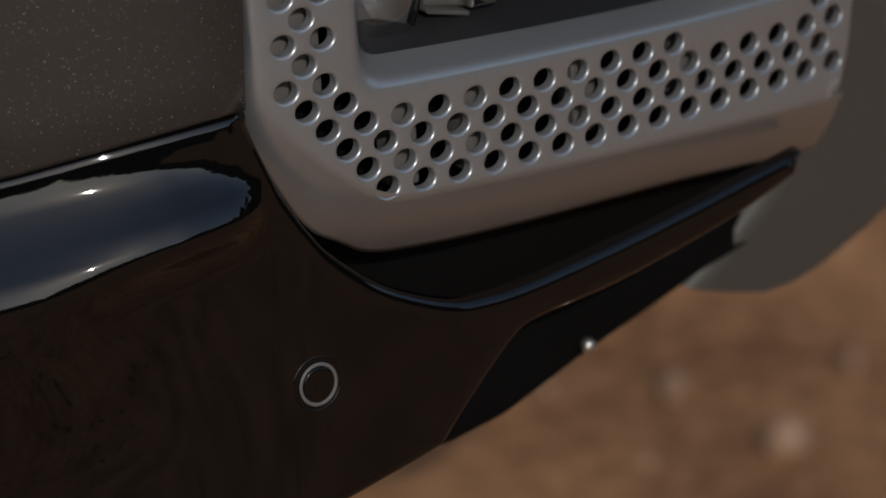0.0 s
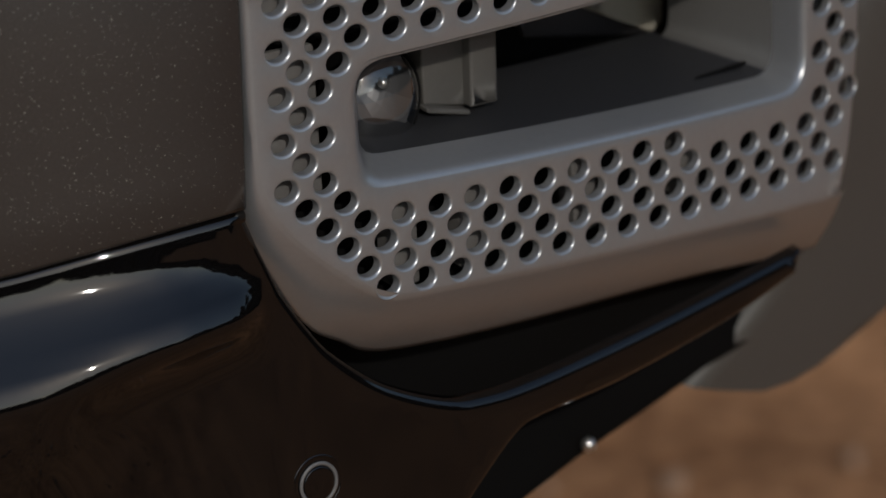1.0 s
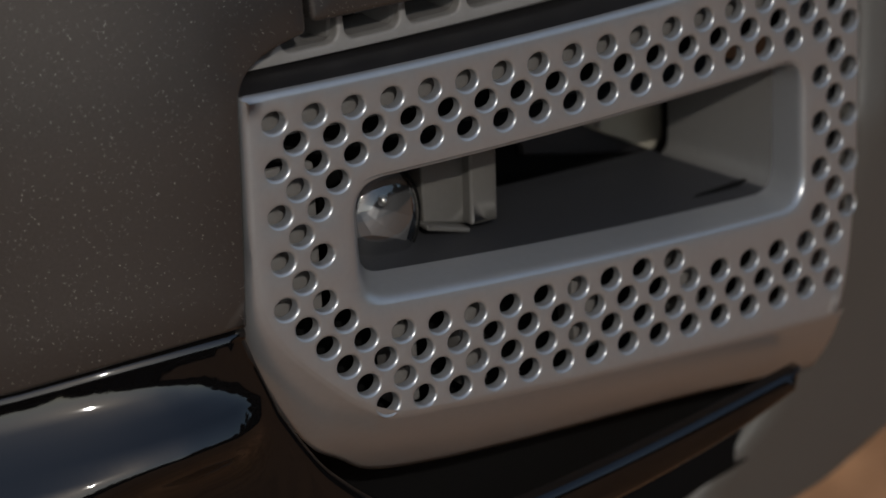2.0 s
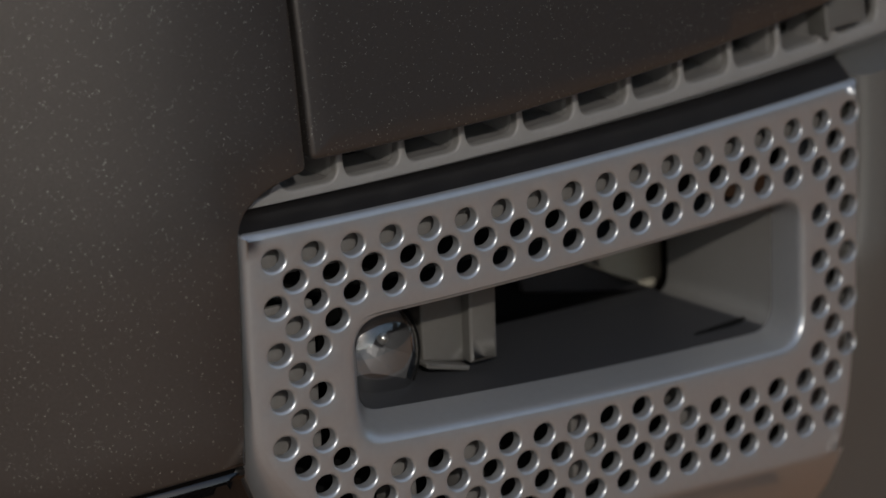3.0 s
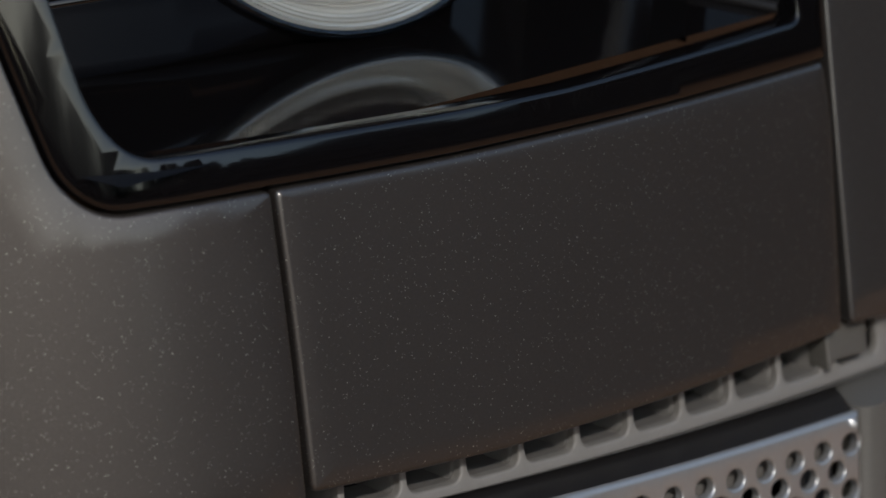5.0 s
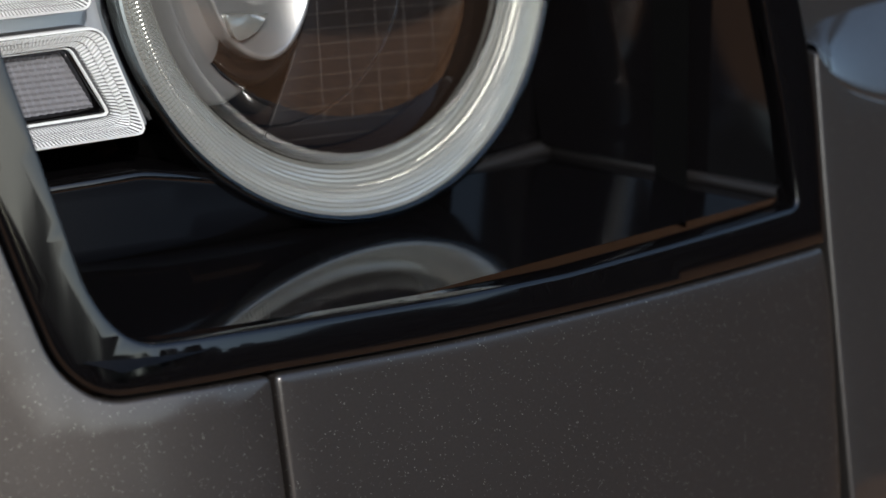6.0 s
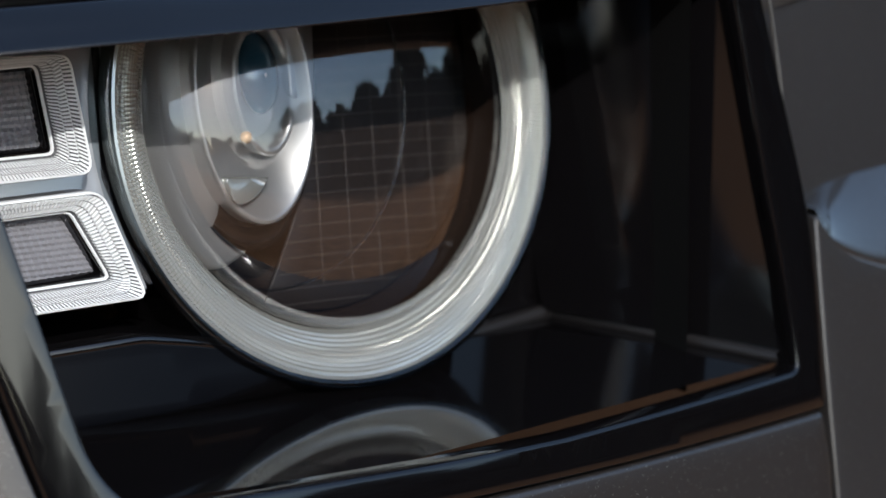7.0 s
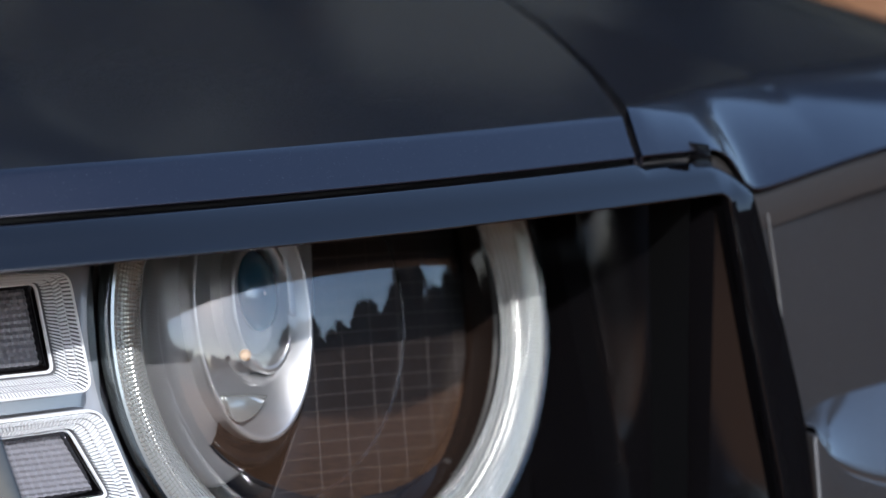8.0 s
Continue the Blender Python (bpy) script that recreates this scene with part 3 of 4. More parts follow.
    # backing sheets behind the holes: grey ones, and a black one put in for the shade of its openings
    part("backing", plate(rounded([(0.002, 0.7690), (0.302, 0.766), (0.302, 0.785), (0.002, 0.786)], 0.002, 0.008), d=0.0075, thick=0.002, r=0.0005, grid=0.02), MIDGREY, insert, "grey backing sheet")
    part("backing", plate(rounded([(0.004, 0.700), (0.033, 0.7000), (0.033, 0.757), (0.004, 0.757)], 0.002, 0.008), d=0.0085, thick=0.002, r=0.0005, grid=0.02), MIDGREY, insert, "grey backing sheet")
    for x in (0.062, 0.094, 0.150, 0.205):
        part("rib", block([(x, 0.656), (x + 0.012, 0.656), (x + 0.012, 0.692), (x, 0.692)], 0.01, 0.0006, 0.0085), MIDGREY, insert)
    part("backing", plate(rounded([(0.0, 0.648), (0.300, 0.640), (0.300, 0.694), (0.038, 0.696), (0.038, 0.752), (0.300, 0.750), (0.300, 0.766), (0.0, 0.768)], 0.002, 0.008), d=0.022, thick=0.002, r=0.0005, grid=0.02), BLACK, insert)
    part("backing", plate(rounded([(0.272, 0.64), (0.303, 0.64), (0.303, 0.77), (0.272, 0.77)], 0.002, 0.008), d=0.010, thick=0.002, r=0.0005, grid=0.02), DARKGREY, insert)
    # dark ledge on top
    lip = [(-0.0008 + 0.3085 * k / 40) for k in range(41)]
    rows = [[at(x, 0.7886 - 0.0026 * k / 40, -0.0005) for k, x in enumerate(lip)], [at(x, 0.7893 - 0.0026 * k / 40, 0.001) for k, x in enumerate(lip)], [at(x + 0.012, 0.7928, 0.030) for x in lip]]
    part("ledge", loft(rows), STRIP, insert, "satin black ledge")


build_insert()


def build_fog_lamp():
    x0, z0, d0 = 0.0770, 0.7190, 0.034
    rows = []
    for i in range(9):
        r = math.sin(math.pi / 2 * i / 8)
        rows.append([at(x0 + 0.0175 * r * math.cos(2 * math.pi * j / 36), z0 + 0.0205 * r * math.sin(2 * math.pi * j / 36), d0 - 0.009 * math.cos(math.pi / 2 * i / 8)) for j in range(36)])
    rows.append([p + Vector((0, 0.012, 0)) for p in rows[-1]])
    lens = part("fog_lamp", loft(rows, True), CLEAR, car, "clear round fog lamp in the recess")
    lens.visible_shadow = False
    rows = []
    for i in range(10):
        r = 0.12 + 0.88 * i / 9
        rows.append([at(x0 + 0.0165 * r * math.cos(2 * math.pi * j / 12 + 0.3), z0 + 0.0192 * r * math.sin(2 * math.pi * j / 12 + 0.3), d0 + 0.016 - 0.015 * r * r) for j in range(12)])
    part("reflector", loft(rows, True), FOG, lens, "faceted satin reflector", False)
    rows = [[at(x0 + 0.0178 * k * math.cos(2 * math.pi * j / 40), z0 + 0.0208 * k * math.sin(2 * math.pi * j / 40), d) for j in range(40)] for k, d in ((0.985, d0 - 0.001), (1.02, d0 - 0.002), (1.06, d0), (1.06, d0 + 0.014))]
    part("gasket", loft(rows, True), BLACK, lens, "thin black gasket")
    bm = bmesh.new()
    bmesh.ops.create_uvsphere(bm, u_segments=12, v_segments=8, radius=0.0022)
    bmesh.ops.translate(bm, verts=bm.verts, vec=at(x0 + 0.006, z0 + 0.003, d0 + 0.006))
    part("bulb", bm, CHROME, lens, "bright bulb cap")
    # box-shaped bracket: a recessed side, a lit front edge and a foot
    part("bracket", block([(0.0985, 0.7110, 0.001), (0.1195, 0.7062, 0.001), (0.1195, 0.7430, 0.001), (0.0985, 0.7430, 0.001)], 0.02, 0.0010, 0.0355), FLARE, lens, "grey plastic bracket")
    part("bracket", block([(0.1175, 0.7072, 0.001), (0.1308, 0.7068, 0.001), (0.1320, 0.7430, 0.001), (0.1188, 0.7430, 0.001)], 0.03, 0.0014, 0.0300), FLARE, lens, "grey plastic bracket")
    part("bracket_rim", block([(0.0970, 0.7095, 0.001), (0.1175, 0.7042, 0.001), (0.1178, 0.7062, 0.0006), (0.0970, 0.7118, 0.0006)], 0.012, 0.0007, 0.0310), FLARE, lens)
    part("duct_panel", block([(0.2136, 0.7116, 0.002), (0.2580, 0.7300, 0.001), (0.2566, 0.6963, 0.003), (0.2501, 0.6929, 0.002)], 0.004, 0.001, 0.076), BEIGE, lens, "beige panel deep in the recess")
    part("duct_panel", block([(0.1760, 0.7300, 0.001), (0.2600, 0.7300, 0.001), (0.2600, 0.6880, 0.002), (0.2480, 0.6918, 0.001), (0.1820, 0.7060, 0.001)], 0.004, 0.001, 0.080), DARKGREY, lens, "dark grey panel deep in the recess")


build_fog_lamp()


# ---- slotted grille above the insert ----
def build_grille():
    posts = [0.0529 + 0.02822 * k for k in range(-1, 10)]

    def low(x):
        return 0.7962 + 0.0030 * max(0.0, x - 0.05) / 0.25
    outline = rounded([(0.004, 0.7925, 0.001), (0.16, 0.7930, 0), (0.42, 0.7945, 0.001), (0.42, 0.838, 0.001), (0.004, 0.838, 0.001)], 0.001, 0.004)
    holes = []
    for x0, x1 in zip([posts[0] - 0.0282] + posts, posts + [0.3420]):
        a, b = x0 + 0.0016, x1 - 0.0016
        if b > 0.31:
            a = x0 + 0.0060
        holes.append(rounded([(max(0.008, a), low(a), 0.0055), (b, low(b), 0.0055), (b, 0.834, 0.002), (max(0.008, a), 0.834, 0.002)], 0.004, 0.0016))
    rail = part("grille", plate(outline, holes, d=0.0140, thick=0.004, r=0.0008, grid=0.008, hole_r=0.0010, hole_deep=0.0045), GRILLE_LIT, car, "grey slotted grille tucked under the painted panel")
    # Black sheet behind the slots stands for the shade in there.
    part("grille_shade", plate(rounded([(0.0, 0.78), (0.42, 0.78), (0.42, 0.85), (0.0, 0.85)], 0.002, 0.01), d=0.046, thick=0.002, r=0.0005, grid=0.02), BLACK, rail)
    xs = [0.004 + 0.40 * k / 60 for k in range(61)]
    # Pocket floor and ribs: overhang shade put into a darker grey than the front.
    part("grille_floor", loft([[at(x, low(x) - 0.0004, 0.0180) for x in xs], [at(x, low(x) - 0.0002, 0.026) for x in xs], [at(x, low(x) + 0.0010, 0.034) for x in xs]]), MIDGREY, rail)
    part("grille_foot", loft([[at(x, 0.7926, 0.0145) for x in xs], [at(x, 0.7922, 0.030) for x in xs]]), GRILLE_LIT, rail)
    for x in posts[1:] + [0.336]:
        plan = [(-0.0014, 0.0183), (0.0014, 0.0183), (0.0016, 0.040), (-0.0062, 0.040), (-0.0060, 0.0320), (-0.0046, 0.0270), (-0.0026, 0.0215)]
        part("grille_rib", loft([[at(x + dx, z, d) for dx, d in plan] for z in (0.7962, 0.80, 0.81, 0.836)], True), MIDGREY, rail)
    part("grille_block", block([(0.3040, 0.7990), (0.3075, 0.8040), (0.3285, 0.8030), (0.3300, 0.8125), (0.3300, 0.8180), (0.3037, 0.8175)], 0.02, 0.0012, 0.0095), FLARE, rail, "grey end block")


build_grille()


# ---- wheel arch cladding ----
def build_flare():
    edge = smooth_line([(0.3106, 0.7870), (0.3096, 0.7448), (0.3070, 0.7100), (0.3036, 0.6800), (0.2970, 0.6500), (0.2830, 0.6260), (0.2609, 0.6095), (0.2332, 0.5914), (0.2066, 0.5798)], 6)
    n = len(edge)
    rows = []
    far = smooth_line([(0.54, 0.7830), (0.54, 0.7448), (0.54, 0.7100), (0.54, 0.6800), (0.53, 0.6500), (0.52, 0.6260), (0.50, 0.6095), (0.50, 0.605), (0.47, 0.6080)], 6)
    base = smooth_line([(0.2066, 0.5798), (0.2553, 0.5631), (0.2868, 0.5630), (0.3194, 0.5699), (0.47, 0.608)], 4)
    for s in (0.0, 0.008, 0.03, 0.08, 0.15, 0.25, 0.4, 0.55, 0.7, 0.85, 1.0):
        row = []
        for i, (a, b) in enumerate(zip(edge, far)):
            p = a.lerp(b, s)
            w = (i / (n - 1)) ** 2
            q = base[min(len(base) - 1, int(s * (len(base) - 1)))]
            q2 = base[min(len(base) - 1, int(s * (len(base) - 1)) + 1)]
            p = p.lerp(q.lerp(q2, s * (len(base) - 1) % 1), w)
            d = (0.006, 0.0, -0.003)[min(2, int(s * 1000 / 8))] if s < 0.03 else -0.003 + 0.002 * s
            under = 0.75 * max(0.0, 0.715 - p.y) ** 1.15
            row.append(Vector((p.x + 0.64 * under, front(p.x, p.y) + d + under, p.y - 0.51 * under)))
        rows.append(row)
    bm = loft(rows)
    # turned-back edges
    back = [[v + Vector((0.0, 0.0, 0.0)) for v in rows[0]], [v + Vector((0.004, 0.03, 0)) for v in rows[0]]]
    loft(back, bm=bm)
    low = [[r[-1] for r in rows], [r[-1] + Vector((0.004, 0.05, 0.004)) for r in rows]]
    loft(low, bm=bm)
    top = [[r[0] for r in rows], [r[0] + Vector((0.010, 0.030, 0.006)) for r in rows]]
    loft(top, bm=bm)
    part("wheel_arch_cladding", bm, FLARE, car, "matt grey wheel arch cladding")


build_flare()


# ---- headlamp ----
def lamp_at(x, z, d=0.0):
    """A place inside the headlamp, pushed deep into its tub along the camera's sight lines to fit its view."""
    return at(x - 0.0160, z + 0.0055, d - 0.0255) * 1.038 + Vector((0.0309, 0.0507, -0.0503))


def band(outer, inner, d_out, d_in, ribs, depth, crown=0.003, place=at, rings=3):
    """A band between two loops of equal count, cut into a grid of small prisms."""
    n = len(outer)
    rows = []
    steps = [0.0, 0.07] + [0.10 + 0.80 * k / (rings * 2) for k in range(rings * 2 + 1)] + [0.93, 1.0]
    for m, t in enumerate(steps):
        row = []
        for i in range(n):
            p = outer[i].lerp(inner[i], t)
            bump = depth * (0.65 * (i % ribs) + 0.35 * (m % 2)) if 0.09 < t < 0.91 else depth * 0.5
            row.append(place(p.x, p.y, d_out + (d_in - d_out) * t - crown * math.sin(math.pi * t) + bump))
        rows.append(row)
    rows.append([p + Vector((0, 0.006, 0)) for p in rows[-1]])
    rows.insert(0, [p + Vector((0, 0.010, 0)) for p in rows[0]])
    return loft(rows, True)


def ring_points(x, z, r, n):
    return circle(x, z, r, n)


def resampled(loop, n):
    size = [(loop[(i + 1) % len(loop)] - loop[i]).length for i in range(len(loop))]
    start = min(range(len(loop)), key=lambda i: loop[i].x + loop[i].y)
    loop, size = loop[start:] + loop[:start], size[start:] + size[:start]
    total, out, i, acc = sum(size), [], 0, 0.0
    for k in range(n):
        goal = total * k / n
        while i < len(size) - 1 and acc + size[i] < goal:
            acc += size[i]
            i += 1
        out.append(loop[i].lerp(loop[(i + 1) % len(loop)], min(1.0, (goal - acc) / size[i])))
    return out


LX, LZ = 0.1100, 1.0575


def build_headlamp():
    hole = rounded([(-0.0860, 1.0962, 0.002), (-0.0640, 1.0392, 0.0), (-0.0552, 1.0074, 0.0), (-0.0405, 0.9530, 0.012), (-0.0250, 0.9363, 0.012), (0.0016, 0.9359, 0.0), (0.1000, 0.9355, 0.0), (0.1687, 0.9361, 0.0), (0.2975, 0.9420, 0.004),
                    (0.2958, 0.9779, 0.02), (0.2897, 1.0314, 0.02), (0.2832, 1.0970, 0.004)], 0.004, 0.004)
    edge = rounded([(-0.1130, 1.1102, 0.002), (-0.0910, 1.0400, 0.0), (-0.0724, 0.9784, 0.02), (-0.0565, 0.9325, 0.014), (-0.0395, 0.9198, 0.022), (-0.0010, 0.9196, 0.01), (0.0297, 0.9203, 0.0), (0.1108, 0.9205, 0.0), (0.1955, 0.9221, 0.0), (0.3120, 0.9254, 0.002),
                    (0.3150, 0.9700, 0.02), (0.3150, 1.0020, 0.02), (0.3005, 1.0870, 0.006), (0.2970, 1.1000, 0.008), (0.2830, 1.1085, 0.008), (0.2480, 1.1085, 0.001), (0.2440, 1.1106, 0.001)], 0.004, 0.004)

    def lid(x, z):
        return 0.85 * max(0.0, z - 1.0955) - 0.001
    bezel = part("headlamp", plate(edge, [hole], thick=0.012, r=0.0018, grid=0.007, relief=lid, hole_r=0.0016, hole_deep=0.008), PIANO, car, "headlamp with a round light ring in a gloss black surround")

    # black tub behind the bezel: short returns, a flat floor, a flat side wall and a back
    loop = resampled(hole, 180)
    part("tub_return", loft([[at(p.x, p.y, 0.006 + lid(p.x, p.y)) for p in loop], [at(p.x, p.y, 0.0105) for p in loop]], True), PIANO, bezel)
    corner, nook, side = at(0.2965, 0.9455, 0.010), at(0.2496, 0.9543, 0.110), at(0.2449, 0.9559, 0.104)
    sill, top = at(0.100, 0.9370, 0.010), at(0.2832, 1.0970, 0.010)

    def on_plane(p, q, r, s_, t):
        """A point of the sheet spanned by q - p and r - p."""
        return p + (q - p) * s_ + (r - p) * t
    along, back_ = (sill - corner) / (sill - corner).length, nook - corner
    floor_rows = [[corner + along * (0.335 * i / 30) + back_ * (1.05 * j / 8) + Vector((0, 0, -0.0015)) for i in range(31)] for j in range(9)]
    part("tub_floor", loft(floor_rows), PIANO, bezel, "gloss black floor of the lamp tub")
    wall_rows = [[on_plane(corner, top, side, 1.12 * i / 10, 1.05 * j / 8) + Vector((0.002, 0, 0)) for i in range(11)] for j in range(9)]
    part("tub_side", loft(wall_rows), PIANO, bezel, "gloss black side wall of the lamp tub")
    # Roofed box, added to stop sky showing in the tub's reflections.
    lid_ = [(-0.17, 0.14), (-0.17, 0.33), (0.27, 0.33), (0.27, 0.10)]
    box = loft([[Vector((x, y, z)) for x, y in lid_] for z in (0.93, 1.109)])
    box.faces.new([box.verts.new((x, y, 1.109)) for x, y in lid_])
    part("tub_back", box, BLACK, bezel, "black roofed box added behind the lamp tub to keep sky out", False)
    rear = [[Vector((x, nook.y + 0.002, z)) for x in (0.205, 0.225, nook.x + 0.004)] for z in (0.940, 1.0, 1.108)]
    part("tub_back", loft(rear), PIANO, bezel)

    def bead(path, w):
        bm = bmesh.new()
        rows = []
        for i, c in enumerate(path):
            t = (path[min(i + 1, len(path) - 1)] - path[max(i - 1, 0)]).normalized()
            u = t.cross(Vector((0, 0, 1)) if abs(t.z) < 0.8 else Vector((1, 0, 0))).normalized()
            v = t.cross(u)
            rows.append([c + w * (math.cos(a) * u + math.sin(a) * v) for a in (2 * math.pi * j / 10 for j in range(10))])
        return loft(rows, True, bm)
    # Rods added along the tub's creases to bring out their bright reflection lines.
    far_left = nook + Vector((-0.10, -0.012, -0.010))
    for path, w in (([corner.lerp(nook, k / 6) for k in range(7)], 0.0026), ([nook.lerp(far_left, k / 4) for k in range(5)], 0.0034), ([nook + Vector((0, 0, 0.15 * k / 5)) for k in range(6)], 0.0016)):
        part("crease_highlight_bead", bead(path, w), STRIP, bezel)

    # light ring
    N = 720
    part("light_ring", trimmed(band(ring_points(LX, LZ, 0.0985, N), ring_points(LX, LZ, 0.0815, N), 0.046, 0.054, 2, 0.0016, place=lamp_at, rings=9), 1.110), WHITE, bezel, "ribbed white ring-shaped running light", False)
    rows = []
    for r, d in ((0.0985, 0.047), (0.1000, 0.0455), (0.1020, 0.047), (0.1030, 0.052), (0.1032, 0.072)):
        rows.append([lamp_at(p.x, p.y, d) for p in ring_points(LX, LZ, r, 120)])
    rim = part("ring_rim", trimmed(loft(rows, True), 1.110), RIM, bezel, "clear glass rim")
    rim.visible_shadow = False
    rows = []
    for r, d in ((0.1015, 0.056), (0.1015, 0.075), (0.1060, 0.080), (0.1070, 0.125)):
        rows.append([lamp_at(p.x, p.y, d) for p in ring_points(LX, LZ, r, 120)])
    part("barrel", trimmed(loft(rows, True), 1.110), PIANO, bezel)

    # inside the ring
    rows = [[lamp_at(p.x, p.y, d) for p in ring_points(LX, LZ, r, 96)] for r, d in ((0.0822, 0.056), (0.0800, 0.064), (0.0760, 0.085), (0.0700, 0.098))]
    bm = loft(rows, True)
    bm.faces.new([bm.verts.new(v) for v in rows[-1]])
    part("bowl", trimmed(bm, 1.110), BROWN, bezel, "dark brown lamp bowl")
    shade = rounded([(0.0250, 1.1110), (0.0250, 1.0500, 0.02), (0.0420, 1.0080, 0.02), (0.0620, 0.9980, 0.008), (0.0800, 1.0050, 0.01), (0.1000, 1.0400, 0.02), (0.1120, 1.1110)], 0.004, 0.004)
    part("reflector", plate(shade, d=0.064, thick=0.012, r=0.002, grid=0.008, relief=lambda x, z: 0.10 * (x - 0.03) + 0.10 * max(0.0, 1.04 - z), place=lamp_at), REFLECTOR, bezel, "satin silver reflector")
    # projector cup, a short slanted barrel with a broad flat face
    def oval(cx, cz, rx, rz, table, n=72):
        return [[lamp_at(cx + dx + rx * k * math.cos(2 * math.pi * j / n), cz + dz + rz * k * math.sin(2 * math.pi * j / n), d) for j in range(n)] for k, d, dx, dz in table]
    rows = oval(0.0783, 1.0640, 0.0262, 0.0478, ((1.02, 0.090, 0, 0), (1.0, 0.060, 0, 0), (0.985, 0.0568, 0, 0), (0.95, 0.0562, 0, 0), (0.93, 0.0570, 0, 0), (0.66, 0.0600, 0.001, 0.003), (0.63, 0.0625, 0.0012, 0.0032), (0.58, 0.0720, 0.0015, 0.0035), (0.40, 0.0790, 0.002, 0.003)))
    bm = loft(rows, True)
    bm.faces.new([bm.verts.new(v) for v in rows[-1]])
    part("projector_cup", bm, REFLECTOR, bezel, "satin silver projector cup")
    # Black band put in for the shade of the gap beside the cup.
    rows = []
    for k, d in ((1.01, 0.066), (1.10, 0.0655), (1.22, 0.0675), (1.26, 0.080)):
        rows.append([lamp_at(0.0783 + 0.0262 * k * math.cos(a), 1.0640 + 0.0478 * k * math.sin(a), d) for a in (radians(-125 + 5 * j) for j in range(38))])
    part("cup_gap_shade", trimmed(loft(rows), 1.110), PIANO, bezel, "black band standing for the dark gap beside the projector")
    rows = oval(0.0850, 1.0662, 0.0138, 0.0262, ((1.0, 0.074, 0, 0), (1.0, 0.0615, 0, 0), (0.96, 0.0596, 0, 0), (0.86, 0.0600, 0, 0), (0.80, 0.0640, 0, 0), (0.74, 0.0720, 0.001, 0)), 48)
    part("projector_eye", loft(rows, True), REFLECTOR, bezel, "pale ring round the projector lens")
    rows = [[lamp_at(0.0885 + 0.0092 * math.sin(a) * math.cos(2 * math.pi * j / 32), 1.0690 + 0.0150 * math.sin(a) * math.sin(2 * math.pi * j / 32), 0.070 - 0.006 * math.cos(a)) for j in range(32)] for a in (0.05, 0.3, 0.6, 0.9, 1.2, 1.5)]
    part("projector_lens", loft(rows, True), BLUE, bezel, "blue-coated projector lens")
    part("side_plate", block([(0.0965, 1.1050, 0.001), (0.1105, 1.1050, 0.001), (0.1062, 1.0593, 0.001), (0.0956, 1.0603, 0.002)], 0.006, 0.0006, 0.0590, lamp_at), REFLECTOR, bezel, "pale plate beside the projector")
    bm = bmesh.new()
    bmesh.ops.create_uvsphere(bm, u_segments=16, v_segments=10, radius=0.0024)
    bmesh.ops.translate(bm, verts=bm.verts, vec=lamp_at(0.0732, 1.0486, 0.058))
    part("bulb", bm, AMBER, bezel, "small amber bulb")
    part("mirror_flap", block([(0.0595, 1.0358, 0.002), (0.0790, 1.0342, 0.001), (0.0725, 1.0270, 0.006), (0.0629, 1.0245, 0.005)], 0.006, 0.0006, 0.0535, lamp_at), WHITE, bezel, "white mirror flap")
    # brown patch with its fine grid of lines, standing for the reflection in the lamp glass
    arc = [(LX + 0.0772 * math.cos(a), LZ + 0.0772 * math.sin(a), 0.0) for a in (radians(-112 + 6 * j) for j in range(17))]
    inner = rounded(arc + [(0.1862, 1.0600, 0.002), (0.1830, 1.1040, 0.001), (0.1120, 1.1040, 0.001), (0.1110, 1.0600, 0.02), (0.1040, 1.0240, 0.02)], 0.002, 0.004)
    part("mirrored_patch", trimmed(plate(inner, d=0.0705, thick=0.001, r=0.0003, grid=0.01, place=lamp_at), 1.110), MIRRORED_BROWN, bezel, "patch holding the lamp glass's brown reflection as colour")

    def line(path, w):
        rows = [[lamp_at(x + w * px, z + w * pz, 0.0698 - 0.6 * w * pd) for x, z in path] for px, pz, pd in ((-0.7, -0.7, 0), (0, 0, 1), (0.7, 0.7, 0))]
        return loft(rows)
    for k in range(20):
        z = 0.9840 + 0.0056 * k
        path = [(0.080 + 0.108 * j / 40, z - 0.004 * (j / 40) ** 2) for j in range(41)]
        path = [p for p in path if inside(Vector(p), inner)]
        if len(path) > 3:
            part("mirrored_rib", line(path, 0.00035), MIRRORED_LINE, bezel)
    for k in range(6):
        path = [(0.114 + 0.0135 * k - 0.006 * (j / 30), 1.095 - 0.105 * j / 30) for j in range(31)]
        path = [p for p in path if inside(Vector(p), inner)]
        part("mirrored_rib", line(path, 0.00025), MIRRORED_LINE, bezel)
    # edge of the inner lens
    rows = []
    for j in range(97):
        a = 2 * math.pi * j / 96
        rows.append([lamp_at(0.0880 + (0.0672 + 0.0007 * math.cos(b)) * math.cos(a), 1.0590 + (0.0690 + 0.0007 * math.cos(b)) * math.sin(a), 0.0700 + 0.0007 * math.sin(b)) for b in (2 * math.pi * i / 8 for i in range(8))])
    edge_ = part("inner_lens_edge", trimmed(loft(rows, True), 1.110), RIM, bezel, "thin glass edge of the inner lens")
    edge_.visible_shadow = False
    # outer dome
    rows = []
    for i in range(13):
        a = math.pi / 2 * i / 12
        rows.append([lamp_at(LX + 0.0812 * math.sin(a) * math.cos(2 * math.pi * j / 72), LZ + 0.0812 * math.sin(a) * math.sin(2 * math.pi * j / 72), 0.055 - 0.032 * math.cos(a)) for j in range(72)])
    bm = loft(rows[1:], True)
    tip = bm.verts.new(lamp_at(LX, LZ, 0.023))
